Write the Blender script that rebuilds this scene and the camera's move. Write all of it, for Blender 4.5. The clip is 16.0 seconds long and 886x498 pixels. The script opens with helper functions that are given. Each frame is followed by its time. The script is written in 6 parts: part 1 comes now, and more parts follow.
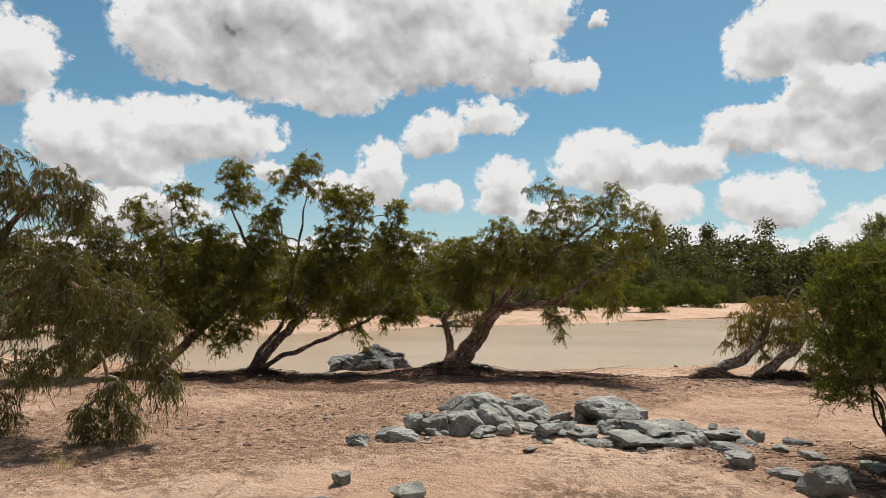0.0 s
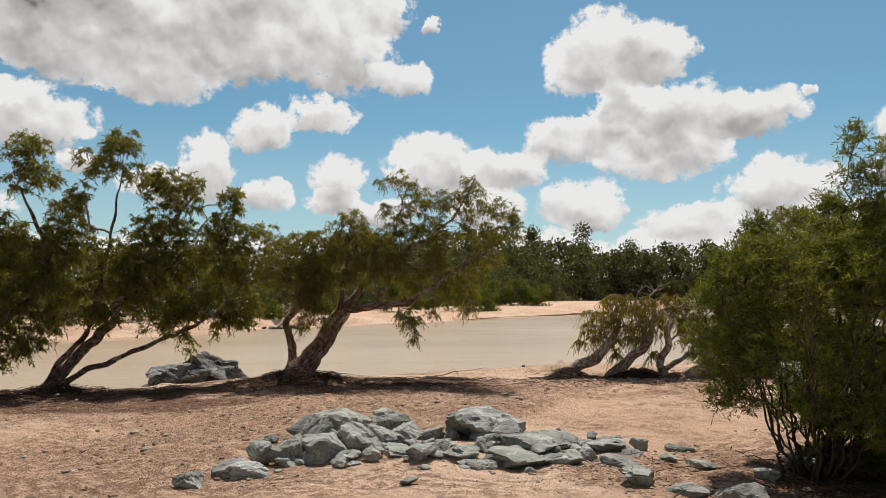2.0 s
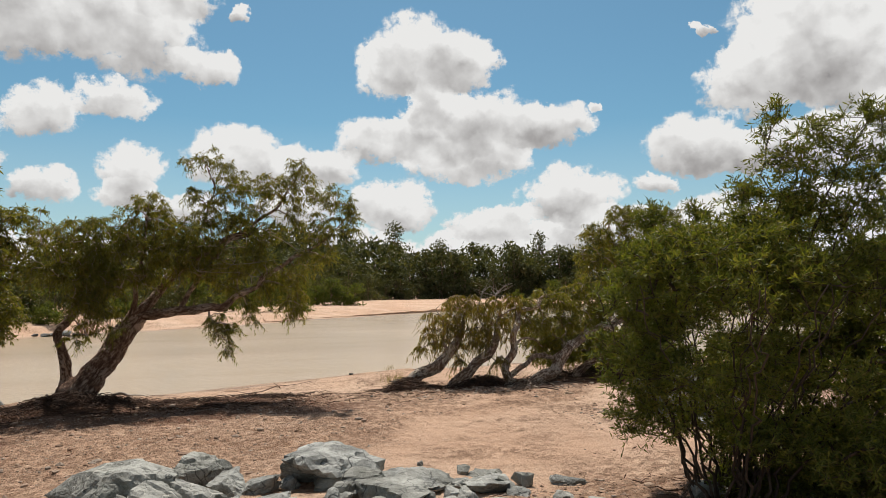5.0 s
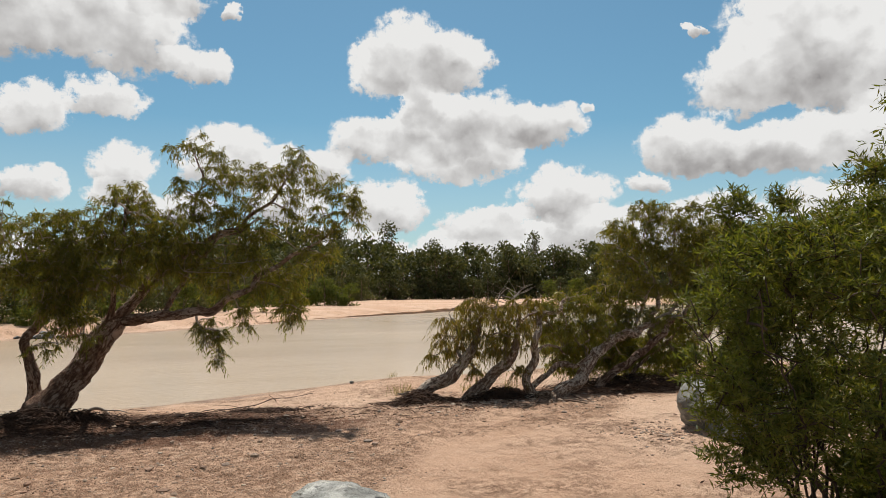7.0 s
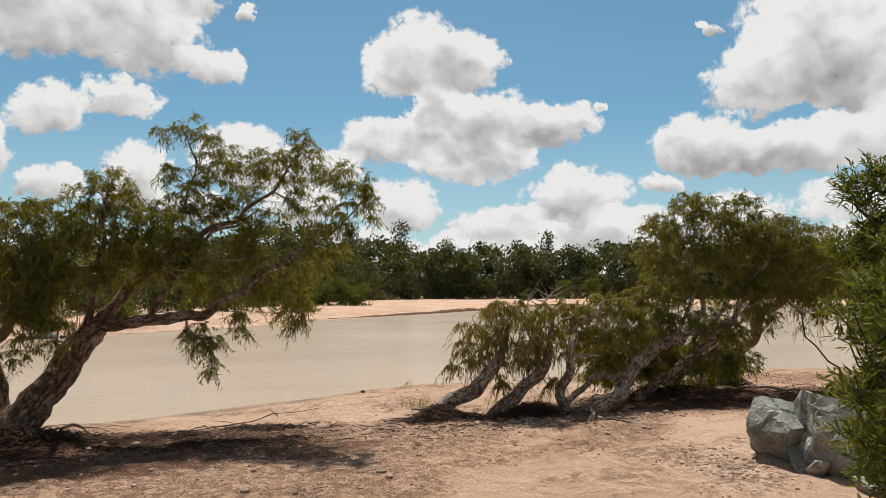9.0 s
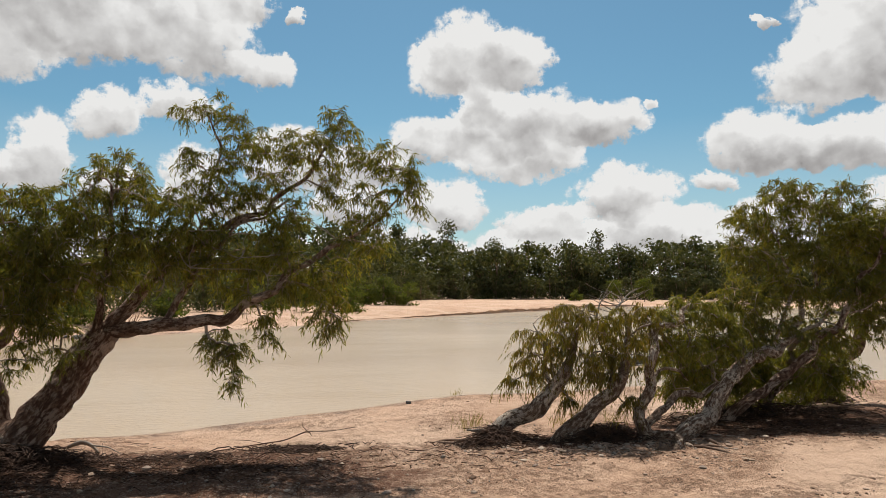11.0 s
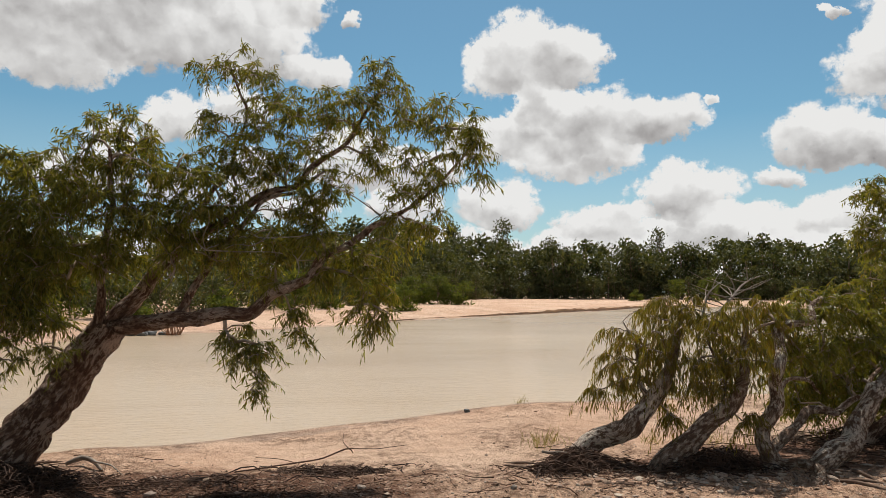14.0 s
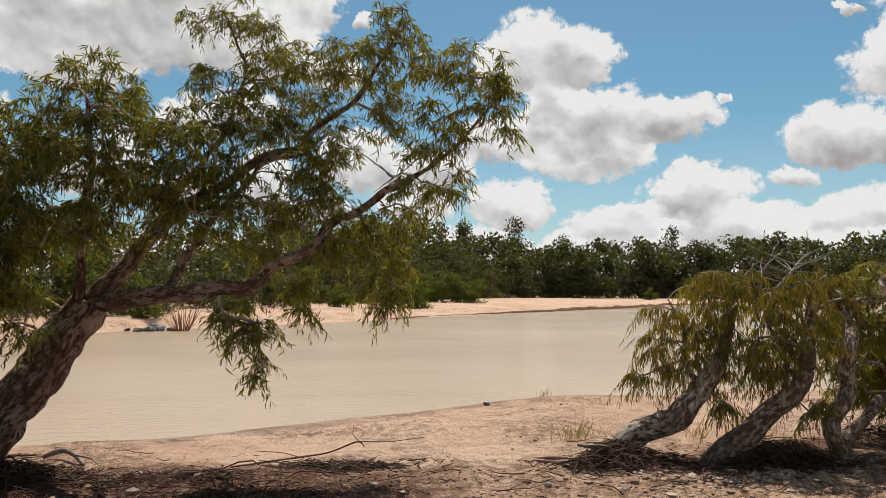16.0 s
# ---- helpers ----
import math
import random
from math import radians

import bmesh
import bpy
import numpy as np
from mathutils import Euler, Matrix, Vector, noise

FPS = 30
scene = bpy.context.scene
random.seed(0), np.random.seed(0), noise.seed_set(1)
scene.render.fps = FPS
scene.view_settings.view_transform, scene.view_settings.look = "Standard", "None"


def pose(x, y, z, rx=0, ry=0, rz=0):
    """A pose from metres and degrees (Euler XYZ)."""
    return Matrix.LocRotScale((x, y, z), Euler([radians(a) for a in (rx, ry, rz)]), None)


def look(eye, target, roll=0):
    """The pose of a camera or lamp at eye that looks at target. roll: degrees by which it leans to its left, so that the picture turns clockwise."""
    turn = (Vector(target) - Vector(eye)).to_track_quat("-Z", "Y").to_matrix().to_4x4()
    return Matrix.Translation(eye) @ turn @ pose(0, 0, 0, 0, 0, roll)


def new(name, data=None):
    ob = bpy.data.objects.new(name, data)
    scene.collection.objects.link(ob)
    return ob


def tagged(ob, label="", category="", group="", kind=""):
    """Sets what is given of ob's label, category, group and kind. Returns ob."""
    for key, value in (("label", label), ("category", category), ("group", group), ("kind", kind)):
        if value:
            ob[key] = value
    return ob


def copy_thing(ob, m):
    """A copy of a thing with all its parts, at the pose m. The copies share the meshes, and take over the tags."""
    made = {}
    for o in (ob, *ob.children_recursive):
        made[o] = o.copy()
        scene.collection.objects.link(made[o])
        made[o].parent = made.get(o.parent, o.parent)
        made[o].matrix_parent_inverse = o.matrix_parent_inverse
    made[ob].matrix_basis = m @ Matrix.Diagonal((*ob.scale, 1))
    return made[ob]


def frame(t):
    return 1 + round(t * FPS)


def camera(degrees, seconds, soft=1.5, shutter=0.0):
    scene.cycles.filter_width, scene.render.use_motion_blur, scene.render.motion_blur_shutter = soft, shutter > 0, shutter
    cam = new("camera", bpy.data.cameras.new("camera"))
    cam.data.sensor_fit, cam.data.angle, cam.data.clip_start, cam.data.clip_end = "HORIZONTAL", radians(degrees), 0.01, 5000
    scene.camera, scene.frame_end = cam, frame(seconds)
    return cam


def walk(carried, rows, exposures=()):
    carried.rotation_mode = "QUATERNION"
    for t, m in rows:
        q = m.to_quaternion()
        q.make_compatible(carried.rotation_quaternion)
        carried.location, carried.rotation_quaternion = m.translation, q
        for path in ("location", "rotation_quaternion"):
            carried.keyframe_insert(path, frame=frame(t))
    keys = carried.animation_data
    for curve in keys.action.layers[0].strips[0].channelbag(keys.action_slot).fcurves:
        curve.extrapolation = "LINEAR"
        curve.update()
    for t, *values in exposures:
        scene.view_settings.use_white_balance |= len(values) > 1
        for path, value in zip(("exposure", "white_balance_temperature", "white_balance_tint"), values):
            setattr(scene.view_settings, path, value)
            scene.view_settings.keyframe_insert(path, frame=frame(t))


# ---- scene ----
cam = camera(66.17, 16.0, soft=0.5)
PATH = [
    (0.0, 0.000, 0.000, 2.320, 11.75, 3.88, 0.28),
    (0.5, -0.218, 0.323, 2.320, 6.93, 3.91, 0.15),
    (1.0, -0.358, 0.675, 2.321, 5.21, 3.89, 0.08),
    (1.5, -0.477, 1.048, 2.320, 1.65, 3.90, -0.01),
    (2.0, -0.591, 1.388, 2.330, -2.32, 3.87, -0.07),
    (2.5, -0.686, 1.715, 2.341, -5.84, 3.84, -0.14),
    (3.0, -0.747, 2.061, 2.341, -8.43, 3.84, -0.28),
    (3.5, -0.802, 2.392, 2.354, -10.45, 3.79, -0.27),
    (4.0, -0.801, 2.698, 2.365, -13.93, 3.75, -0.40),
    (4.5, -0.832, 3.070, 2.371, -17.13, 3.75, -0.39),
    (4.7, -0.826, 3.220, 2.377, -17.91, 3.74, -0.38),
    (7.0, -0.768, 4.942, 2.442, -18.87, 3.72, -0.33),
    (7.5, -0.694, 5.317, 2.457, -18.83, 3.70, -0.24),
    (8.0, -0.608, 5.693, 2.483, -18.79, 3.67, -0.18),
    (8.5, -0.549, 6.149, 2.482, -18.75, 3.69, -0.06),
    (9.0, -0.442, 6.471, 2.486, -17.83, 3.69, -0.11),
    (9.2, -0.406, 6.629, 2.490, -17.45, 3.69, -0.09),
    (11.3, -0.037, 8.286, 2.525, -13.21, 3.67, 0.13),
    (11.5, -0.002, 8.443, 2.529, -12.76, 3.67, 0.15),
    (12.0, 0.062, 8.782, 2.536, -11.82, 3.68, 0.17),
    (12.5, 0.108, 9.099, 2.538, -10.95, 3.67, 0.20),
    (13.0, 0.156, 9.393, 2.490, -10.24, 3.70, 0.20),
    (13.5, 0.182, 9.650, 2.418, -9.75, 3.69, 0.23),
    (14.0, 0.193, 9.889, 2.388, -9.29, 3.66, 0.24),
    (14.5, 0.201, 10.109, 2.323, -8.87, 3.70, 0.23),
    (15.0, 0.207, 10.336, 2.252, -8.54, 3.66, 0.25),
    (15.5, 0.225, 10.583, 2.176, -8.34, 3.66, 0.22),
    (16.0, 0.238, 10.837, 2.098, -8.32, 3.67, 0.20),
]
walk(cam, [(t, pose(x, y, z, 90 + pitch, 0, yaw) @ pose(0, 0, 0, 0, 0, roll)) for t, x, y, z, yaw, pitch, roll in PATH])

# ---- light ----
SUN_AZ, SUN_EL = 14.0, 62.0

world = bpy.data.worlds.new("sky")
scene.world = world
world.use_nodes = True
wn, wl = world.node_tree.nodes, world.node_tree.links
wn.clear()


def wnode(kind, **inputs):
    n = wn.new(kind)
    for key, value in inputs.items():
        n.inputs[int(key[1:])].default_value = value
    return n


def wmath(op, a, b=0.0, c=0.0, clamp=False):
    n = wn.new("ShaderNodeMath")
    n.operation, n.use_clamp = op, clamp
    for i, v in enumerate((a, b, c)):
        if isinstance(v, (int, float)):
            n.inputs[i].default_value = v
        else:
            wl.new(v, n.inputs[i])
    return n.outputs[0]


def wvec(op, a, b, c=(0, 0, 0)):
    n = wn.new("ShaderNodeVectorMath")
    n.operation = op
    for i, v in enumerate((a, b, c)):
        if isinstance(v, tuple):
            n.inputs[i].default_value = v
        else:
            wl.new(v, n.inputs[i])
    return n


sky = wn.new("ShaderNodeTexSky")
sky.sky_type, sky.sun_disc = "NISHITA", False
sky.sun_elevation, sky.sun_rotation = radians(SUN_EL), radians(SUN_AZ)
sky.air_density, sky.dust_density, sky.ozone_density = 1.0, 0.6, 1.5

# clouds: heaps given by bearing, height, half width and half height in degrees
CLOUD_BIG = [(-20.7, 21, 7, 4.2), (-33, 20.5, 6, 4), (-27.5, 19.5, 6, 4), (-14, 21, 6, 4.5), (-7, 20.5, 5, 4), (-1.2, 17.8, 2.6, 1.5),
             (-21, 17, 5, 2.4), (-29, 24, 9, 4), (-14, 25.5, 9, 4), (-3.5, 23, 3.5, 2)]
CLOUD_LEFT = [(-34.5, 12.7, 4.5, 3), (-40.5, 11.8, 3.6, 2.7), (-29, 13, 3.8, 2.4), (-37.5, 9.6, 4.5, 1.7), (-26.2, 10.2, 1.5, .9), (-45, 16.4, 3.6, 3.3),
              (-12.7, 13.5, 2.6, 1.8), (-7.9, 14.8, 3, 1.4), (-17, 10.6, 2.4, 2.8), (-12.4, 8.2, 2.3, 1.3)]
CLOUD_MID = [(-6.4, 9.9, 2.6, 2), (1.5, 10.9, 4.4, 2.6), (7, 10.4, 4.2, 1.9), (-6.8, 8, 2.4, 1.2), (6, 7.2, 3.4, 1.7), (-3, 6.8, 3.4, 1.2),
             (-20.5, 8.6, 3, 1.5), (-36, 6.5, 6, 1.5), (1.4, 21.8, .8, .7)]
CLOUD_RIGHT = [(16.2, 19.6, 4.2, 3.2), (13.4, 18.4, 3, 2.2), (20, 19.2, 3.2, 2.4), (12.8, 12.8, 4, 2), (18, 13.6, 4.6, 2.8), (23, 14, 4.6, 2.8),
               (27.5, 13.8, 3.6, 2), (20, 10.9, 5.6, 1.7), (14, 7.4, 3.8, 2.3), (22.5, 6, 4, 1.5), (29, 8.2, 4.2, 2.4), (31.0, 15, .75, .6), (17.5, 16, 2.4, 2.2)]
CLOUD_FAR = [(35.5, 8.8, 1.7, .9), (38.5, 11.8, 3.6, 2.4), (46.5, 19, 5.5, 4.6), (43, 16, 3.6, 2.6), (50.5, 16.5, 5, 4), (42, 10.6, 4, 1.7),
             (46.5, 10.8, 5, 2.2), (55, 11, 6, 3), (25, 4.4, 8, 1.4), (33, 5.2, 6, 1.8), (40.5, 6.2, 4, 1.8), (50, 6.4, 5, 1.8), (8, 4.2, 7, 1.3), (39.7, 20.2, .6, .5)]
CLOUD_LOW = [(-35, 2.6, 14, 2.0), (-14, 2.8, 12, 1.9), (6, 2.4, 12, 1.7), (22, 2.6, 12, 1.9), (40, 2.8, 14, 2.0), (58, 3, 12, 2)]

coord = wn.new("ShaderNodeTexCoord")
split = wn.new("ShaderNodeSeparateXYZ")
wl.new(coord.outputs["Generated"], split.inputs[0])
bearing = wmath("MULTIPLY", wmath("ARCTAN2", split.outputs[0], split.outputs[1]), 57.2958)
height_deg = wmath("MULTIPLY", wmath("ARCSINE", split.outputs[2]), 57.2958)
join = wn.new("ShaderNodeCombineXYZ")
wl.new(bearing, join.inputs[0])
wl.new(height_deg, join.inputs[1])


def wnoise(scale, detail, rough):
    n = wn.new("ShaderNodeTexNoise")
    n.inputs["Scale"].default_value, n.inputs["Detail"].default_value, n.inputs["Roughness"].default_value = scale, detail, rough
    wl.new(join.outputs[0], n.inputs["Vector"])
    return n


billow = wnoise(0.30, 9, 0.62)
shift = wvec("SUBTRACT", billow.outputs["Color"], (0.5, 0.5, 0.5)).outputs[0]
place = wvec("MULTIPLY_ADD", shift, (4.6, 3.4, 0.0), (0, 0, 0))
wl.new(join.outputs[0], place.inputs[2])
total = None
for az, el, half_w, half_h in CLOUD_BIG + CLOUD_LEFT + CLOUD_MID + CLOUD_RIGHT + CLOUD_FAR + CLOUD_LOW:
    here = place.outputs[0] if total is None else wvec("MULTIPLY_ADD", total, (1e-9, 1e-9, 0.0), place.outputs[0]).outputs[0]
    q = wvec("MULTIPLY_ADD", here, (1 / half_w, 1 / half_h, 0.0), (-az / half_w, -el / half_h, 1.0)).outputs[0]
    near_it = wmath("MAXIMUM", wmath("SUBTRACT", 2.35, wvec("DOT_PRODUCT", q, q).outputs["Value"]), 0.0)
    gather = wvec("MULTIPLY_ADD", q, (0, 0, 0), (0, 0, 0))
    wl.new(near_it, gather.inputs[1])
    if total is not None:
        wl.new(total, gather.inputs[2])
    total = gather.outputs[0]
parts_of = wn.new("ShaderNodeSeparateXYZ")
wl.new(total, parts_of.inputs[0])
amount, lift = parts_of.outputs[2], parts_of.outputs[1]
fine = wnoise(0.85, 9, 0.66)


def heaps(up):
    """Rounded billows over the clouds, looked up a little higher by 'up' degrees."""
    n = wn.new("ShaderNodeTexVoronoi")
    n.voronoi_dimensions, n.feature = "2D", "SMOOTH_F1"
    n.inputs["Scale"].default_value, n.inputs["Detail"].default_value, n.inputs["Roughness"].default_value = 0.30, 1.5, 0.45
    n.inputs["Smoothness"].default_value = 0.6
    wl.new(wvec("MULTIPLY_ADD", shift, (2.6, 2.6, 0.0), wvec("ADD", join.outputs[0], (up * 0.35, up, 0.0)).outputs[0]).outputs[0], n.inputs["Vector"])
    return n.outputs["Distance"]


relief = wmath("SUBTRACT", heaps(0.5), heaps(0.0))
ragged = wmath("MULTIPLY", wmath("MULTIPLY_ADD", fine.outputs["Fac"], 2.6, -1.3), wmath("MULTIPLY", amount, 1.6, clamp=True))
body = wmath("ADD", amount, ragged)
cover = wn.new("ShaderNodeMapRange")
cover.interpolation_type = "SMOOTHSTEP"
wl.new(body, cover.inputs[0])
cover.inputs[1].default_value, cover.inputs[2].default_value = 0.18, 0.66
tall = wmath("DIVIDE", lift, wmath("MAXIMUM", amount, 0.05))
soft = wnoise(0.26, 4, 0.5)
tone = wmath("ADD", wmath("MULTIPLY", tall, 0.60), wmath("MULTIPLY_ADD", soft.outputs["Fac"], 1.0, 0.50))
tone = wmath("ADD", tone, wmath("ADD", wmath("MULTIPLY_ADD", fine.outputs["Fac"], 0.22, -0.11), wmath("MULTIPLY", relief, 0.55)))
tone = wmath("SUBTRACT", tone, wmath("MULTIPLY", wmath("MINIMUM", amount, 3.6), 0.235))
# unseen patchy grey clouds, added overhead and behind to dim and neutralise the skylight
over = wn.new("ShaderNodeTexNoise")
wl.new(coord.outputs["Generated"], over.inputs["Vector"])
over.inputs["Scale"].default_value, over.inputs["Detail"].default_value = 2.6, 6
aside = wmath("MAXIMUM", wmath("MULTIPLY_ADD", height_deg, 0.12, -3.6, clamp=True), wmath("MULTIPLY_ADD", wmath("ABSOLUTE", bearing), 0.12, -7.6, clamp=True))
broken = wn.new("ShaderNodeMapRange")
broken.interpolation_type = "SMOOTHSTEP"
wl.new(over.outputs["Fac"], broken.inputs[0])
broken.inputs[1].default_value, broken.inputs[2].default_value = 0.44, 0.56
unseen_cloud = wmath("MULTIPLY", aside, broken.outputs[0])
tone = wmath("SUBTRACT", tone, wmath("MULTIPLY", unseen_cloud, 1.1))
ramp = wn.new("ShaderNodeValToRGB")
wl.new(tone, ramp.inputs[0])
ramp.color_ramp.elements[0].position, ramp.color_ramp.elements[0].color = 0.0, (0.17, 0.168, 0.172, 1)
grey = ramp.color_ramp.elements.new(0.10)
grey.color = (0.40, 0.385, 0.38, 1)
white = ramp.color_ramp.elements[2]
white.position, white.color = 0.80, (0.94, 0.935, 0.92, 1)
cloud_light = wnode("ShaderNodeBackground", _1=0.87)
wl.new(ramp.outputs[0], cloud_light.inputs[0])
sky_light = wnode("ShaderNodeBackground", _1=0.085)
# thin haze whitens the sky towards the horizon
haze = wn.new("ShaderNodeMapRange")
wl.new(height_deg, haze.inputs[0])
haze.inputs[1].default_value, haze.inputs[2].default_value = 14.0, 0.0
haze.inputs[3].default_value, haze.inputs[4].default_value = 0.0, 0.5
mix_haze = wn.new("ShaderNodeMix")
mix_haze.data_type = "RGBA"
wl.new(haze.outputs[0], mix_haze.inputs[0])
tint = wn.new("ShaderNodeMix")
tint.data_type, tint.blend_type = "RGBA", "MULTIPLY"
tint.inputs[0].default_value = 1.0
wl.new(sky.outputs[0], tint.inputs[6])
tint.inputs[7].default_value = (0.70, 1.02, 1.0, 1)
wl.new(tint.outputs[2], mix_haze.inputs[6])
mix_haze.inputs[7].default_value = (7.5, 8.2, 8.8, 1)
wl.new(mix_haze.outputs[2], sky_light.inputs[0])
both = wn.new("ShaderNodeMixShader")
wl.new(wmath("MAXIMUM", cover.outputs[0], unseen_cloud), both.inputs[0])
wl.new(sky_light.outputs[0], both.inputs[1])
wl.new(cloud_light.outputs[0], both.inputs[2])
out = wn.new("ShaderNodeOutputWorld")
wl.new(both.outputs[0], out.inputs[0])

sun = new("sun", bpy.data.lights.new("sun", "SUN"))
sun.data.energy, sun.data.angle, sun.data.color = 4.9, radians(0.53), (1.0, 0.94, 0.86)
sun_from = Vector((math.sin(radians(SUN_AZ)) * math.cos(radians(SUN_EL)), math.cos(radians(SUN_AZ)) * math.cos(radians(SUN_EL)), math.sin(radians(SUN_EL))))
sun.matrix_world = look(sun_from * 100, (0, 0, 0))
scene.view_settings.exposure = 0.0

# ---- materials ----


class Mat:
    """A node material with a few short ways to add nodes."""

    def __init__(self, name):
        self.m = bpy.data.materials.new(name)
        self.m.use_nodes = True
        self.n, self.l = self.m.node_tree.nodes, self.m.node_tree.links
        self.bsdf = self.n["Principled BSDF"]
        self.obj = self.n.new("ShaderNodeTexCoord").outputs["Object"]
        self.geo = self.n.new("ShaderNodeNewGeometry")
        self.pos = self.geo.outputs["Position"]

    def put(self, socket, v):
        if isinstance(v, (int, float)):
            socket.default_value = v
        elif isinstance(v, tuple):
            socket.default_value = (*v, 1) if len(v) == 3 and socket.type == "RGBA" else v
        else:
            self.l.new(v, socket)

    def noise(self, scale, detail=4, rough=0.55, vec=None, stretch=None):
        n = self.n.new("ShaderNodeTexNoise")
        vec = self.pos if vec is None else vec
        if stretch:
            s = self.n.new("ShaderNodeVectorMath")
            s.operation = "MULTIPLY"
            self.l.new(vec, s.inputs[0])
            s.inputs[1].default_value = stretch
            vec = s.outputs[0]
        self.l.new(vec, n.inputs["Vector"])
        n.inputs["Scale"].default_value, n.inputs["Detail"].default_value, n.inputs["Roughness"].default_value = scale, detail, rough
        return n.outputs["Fac"]

    def cells(self, scale, feature="F1", vec=None):
        n = self.n.new("ShaderNodeTexVoronoi")
        n.feature = feature
        self.l.new(self.pos if vec is None else vec, n.inputs["Vector"])
        n.inputs["Scale"].default_value = scale
        return n

    def span(self, v, a, b, lo=0.0, hi=1.0):
        n = self.n.new("ShaderNodeMapRange")
        n.interpolation_type = "SMOOTHSTEP"
        self.put(n.inputs[0], v)
        for i, x in enumerate((a, b, lo, hi)):
            n.inputs[i + 1].default_value = x
        return n.outputs[0]

    def math(self, op, a, b=0.0, c=0.0):
        n = self.n.new("ShaderNodeMath")
        n.operation = op
        for i, v in enumerate((a, b, c)):
            self.put(n.inputs[i], v)
        return n.outputs[0]

    def mix(self, f, a, b, how="MIX"):
        n = self.n.new("ShaderNodeMix")
        n.data_type, n.blend_type = "RGBA", how
        self.put(n.inputs[0], f)
        self.put(n.inputs[6], a)
        self.put(n.inputs[7], b)
        return n.outputs[2]

    def bump(self, v, strength, distance, normal=None):
        n = self.n.new("ShaderNodeBump")
        n.inputs["Strength"].default_value, n.inputs["Distance"].default_value = strength, distance
        self.put(n.inputs["Height"], v)
        if normal is not None:
            self.put(n.inputs["Normal"], normal)
        return n.outputs[0]

    def set(self, **kw):
        for k, v in kw.items():
            self.put(self.bsdf.inputs[{"color": "Base Color", "rough": "Roughness", "normal": "Normal", "spec": "Specular IOR Level", "ior": "IOR", "metal": "Metallic"}[k]], v)
        return self.m


def sand_material():
    a = Mat("sand")
    big, mid, small, grain = a.noise(0.16, 3), a.noise(0.9, 6, 0.62), a.noise(7, 5, 0.65), a.noise(120, 3, 0.7)
    col = a.mix(a.span(big, 0.38, 0.62), (0.62, 0.385, 0.255), (0.73, 0.50, 0.355))
    att = a.n.new("ShaderNodeAttribute")
    att.attribute_name = "gravel"
    stony = a.span(a.math("ADD", att.outputs["Fac"], a.math("MULTIPLY_ADD", mid, 1.1, -0.55)), 0.25, 0.75)
    col = a.mix(a.math("MULTIPLY", stony, 0.65), col, (0.50, 0.295, 0.185))
    streak = a.noise(1.4, 6, 0.68, stretch=(0.55, 2.2, 1))
    col = a.mix(a.math("MULTIPLY", a.span(streak, 0.52, 0.68, 0, 0.55), a.math("MULTIPLY_ADD", stony, 0.4, 0.6)), col, (0.29, 0.145, 0.08))
    col = a.mix(a.math("MULTIPLY", a.span(small, 0.48, 0.72, 0, 0.40), a.math("MULTIPLY_ADD", stony, 0.65, 0.35)), col, (0.29, 0.155, 0.09))
    speck = a.noise(34, 4, 0.75)
    col = a.mix(a.math("MULTIPLY", a.span(speck, 0.50, 0.68, 0, 0.5), a.math("MULTIPLY_ADD", stony, 0.75, 0.25)), col, (0.20, 0.12, 0.078))
    col = a.mix(a.span(speck, 0.50, 0.32, 0, 0.35), col, (0.62, 0.46, 0.33))
    col = a.mix(a.span(grain, 0.40, 0.70, 0, 0.30), col, (0.58, 0.43, 0.31))
    # rotted leaves round the trees, with the crowns' shade darkened into the sand
    hum_shade = a.n.new("ShaderNodeAttribute")
    hum_shade.attribute_name = "humus"
    soil_shade = a.span(a.math("ADD", hum_shade.outputs["Fac"], a.math("MULTIPLY_ADD", streak, 1.6, -0.8)), 0.28, 0.72)
    col = a.mix(a.math("MULTIPLY", soil_shade, 0.9), col, (0.15, 0.066, 0.036))
    # crumbly red-brown crusts, dense on the gravel and thin on the washed sand
    crust = a.noise(6.5, 9, 0.78)
    where = a.span(a.math("ADD", a.noise(0.75, 4, 0.6), a.math("MULTIPLY", stony, 0.16)), 0.44, 0.62, 0.06, 1.0)
    crumb = a.math("MULTIPLY", a.span(crust, 0.49, 0.585), where)
    col = a.mix(a.math("MULTIPLY", crumb, 0.5), col, (0.24, 0.12, 0.068))
    col = a.mix(a.math("MULTIPLY", a.span(crust, 0.47, 0.36), 0.45), col, (0.74, 0.54, 0.395))
    # small stones of grey, tan and red
    stones, stones2 = a.cells(24), a.cells(55)
    patch = a.math("MULTIPLY", stony, a.span(a.noise(3.2, 4, 0.65), 0.36, 0.60))
    shade = a.n.new("ShaderNodeValToRGB")
    a.l.new(stones.outputs["Color"], shade.inputs[0])
    e = shade.color_ramp.elements
    e[0].color, e[1].color = (0.17, 0.115, 0.085, 1), (0.56, 0.45, 0.34, 1)
    mid_e = e.new(0.5)
    mid_e.color = (0.36, 0.23, 0.155, 1)
    rim = a.span(stones.outputs["Distance"], 0.25, 0.55, 1.0, 0.0)
    col = a.mix(a.math("MULTIPLY", a.math("MULTIPLY", patch, rim), 0.75), col, shade.outputs[0])
    # damp sand along the waterline
    z = a.n.new("ShaderNodeSeparateXYZ")
    a.l.new(a.pos, z.inputs[0])
    damp = a.span(a.math("ADD", z.outputs[2], a.math("MULTIPLY_ADD", mid, 0.10, -0.05)), 0.055, 0.0)
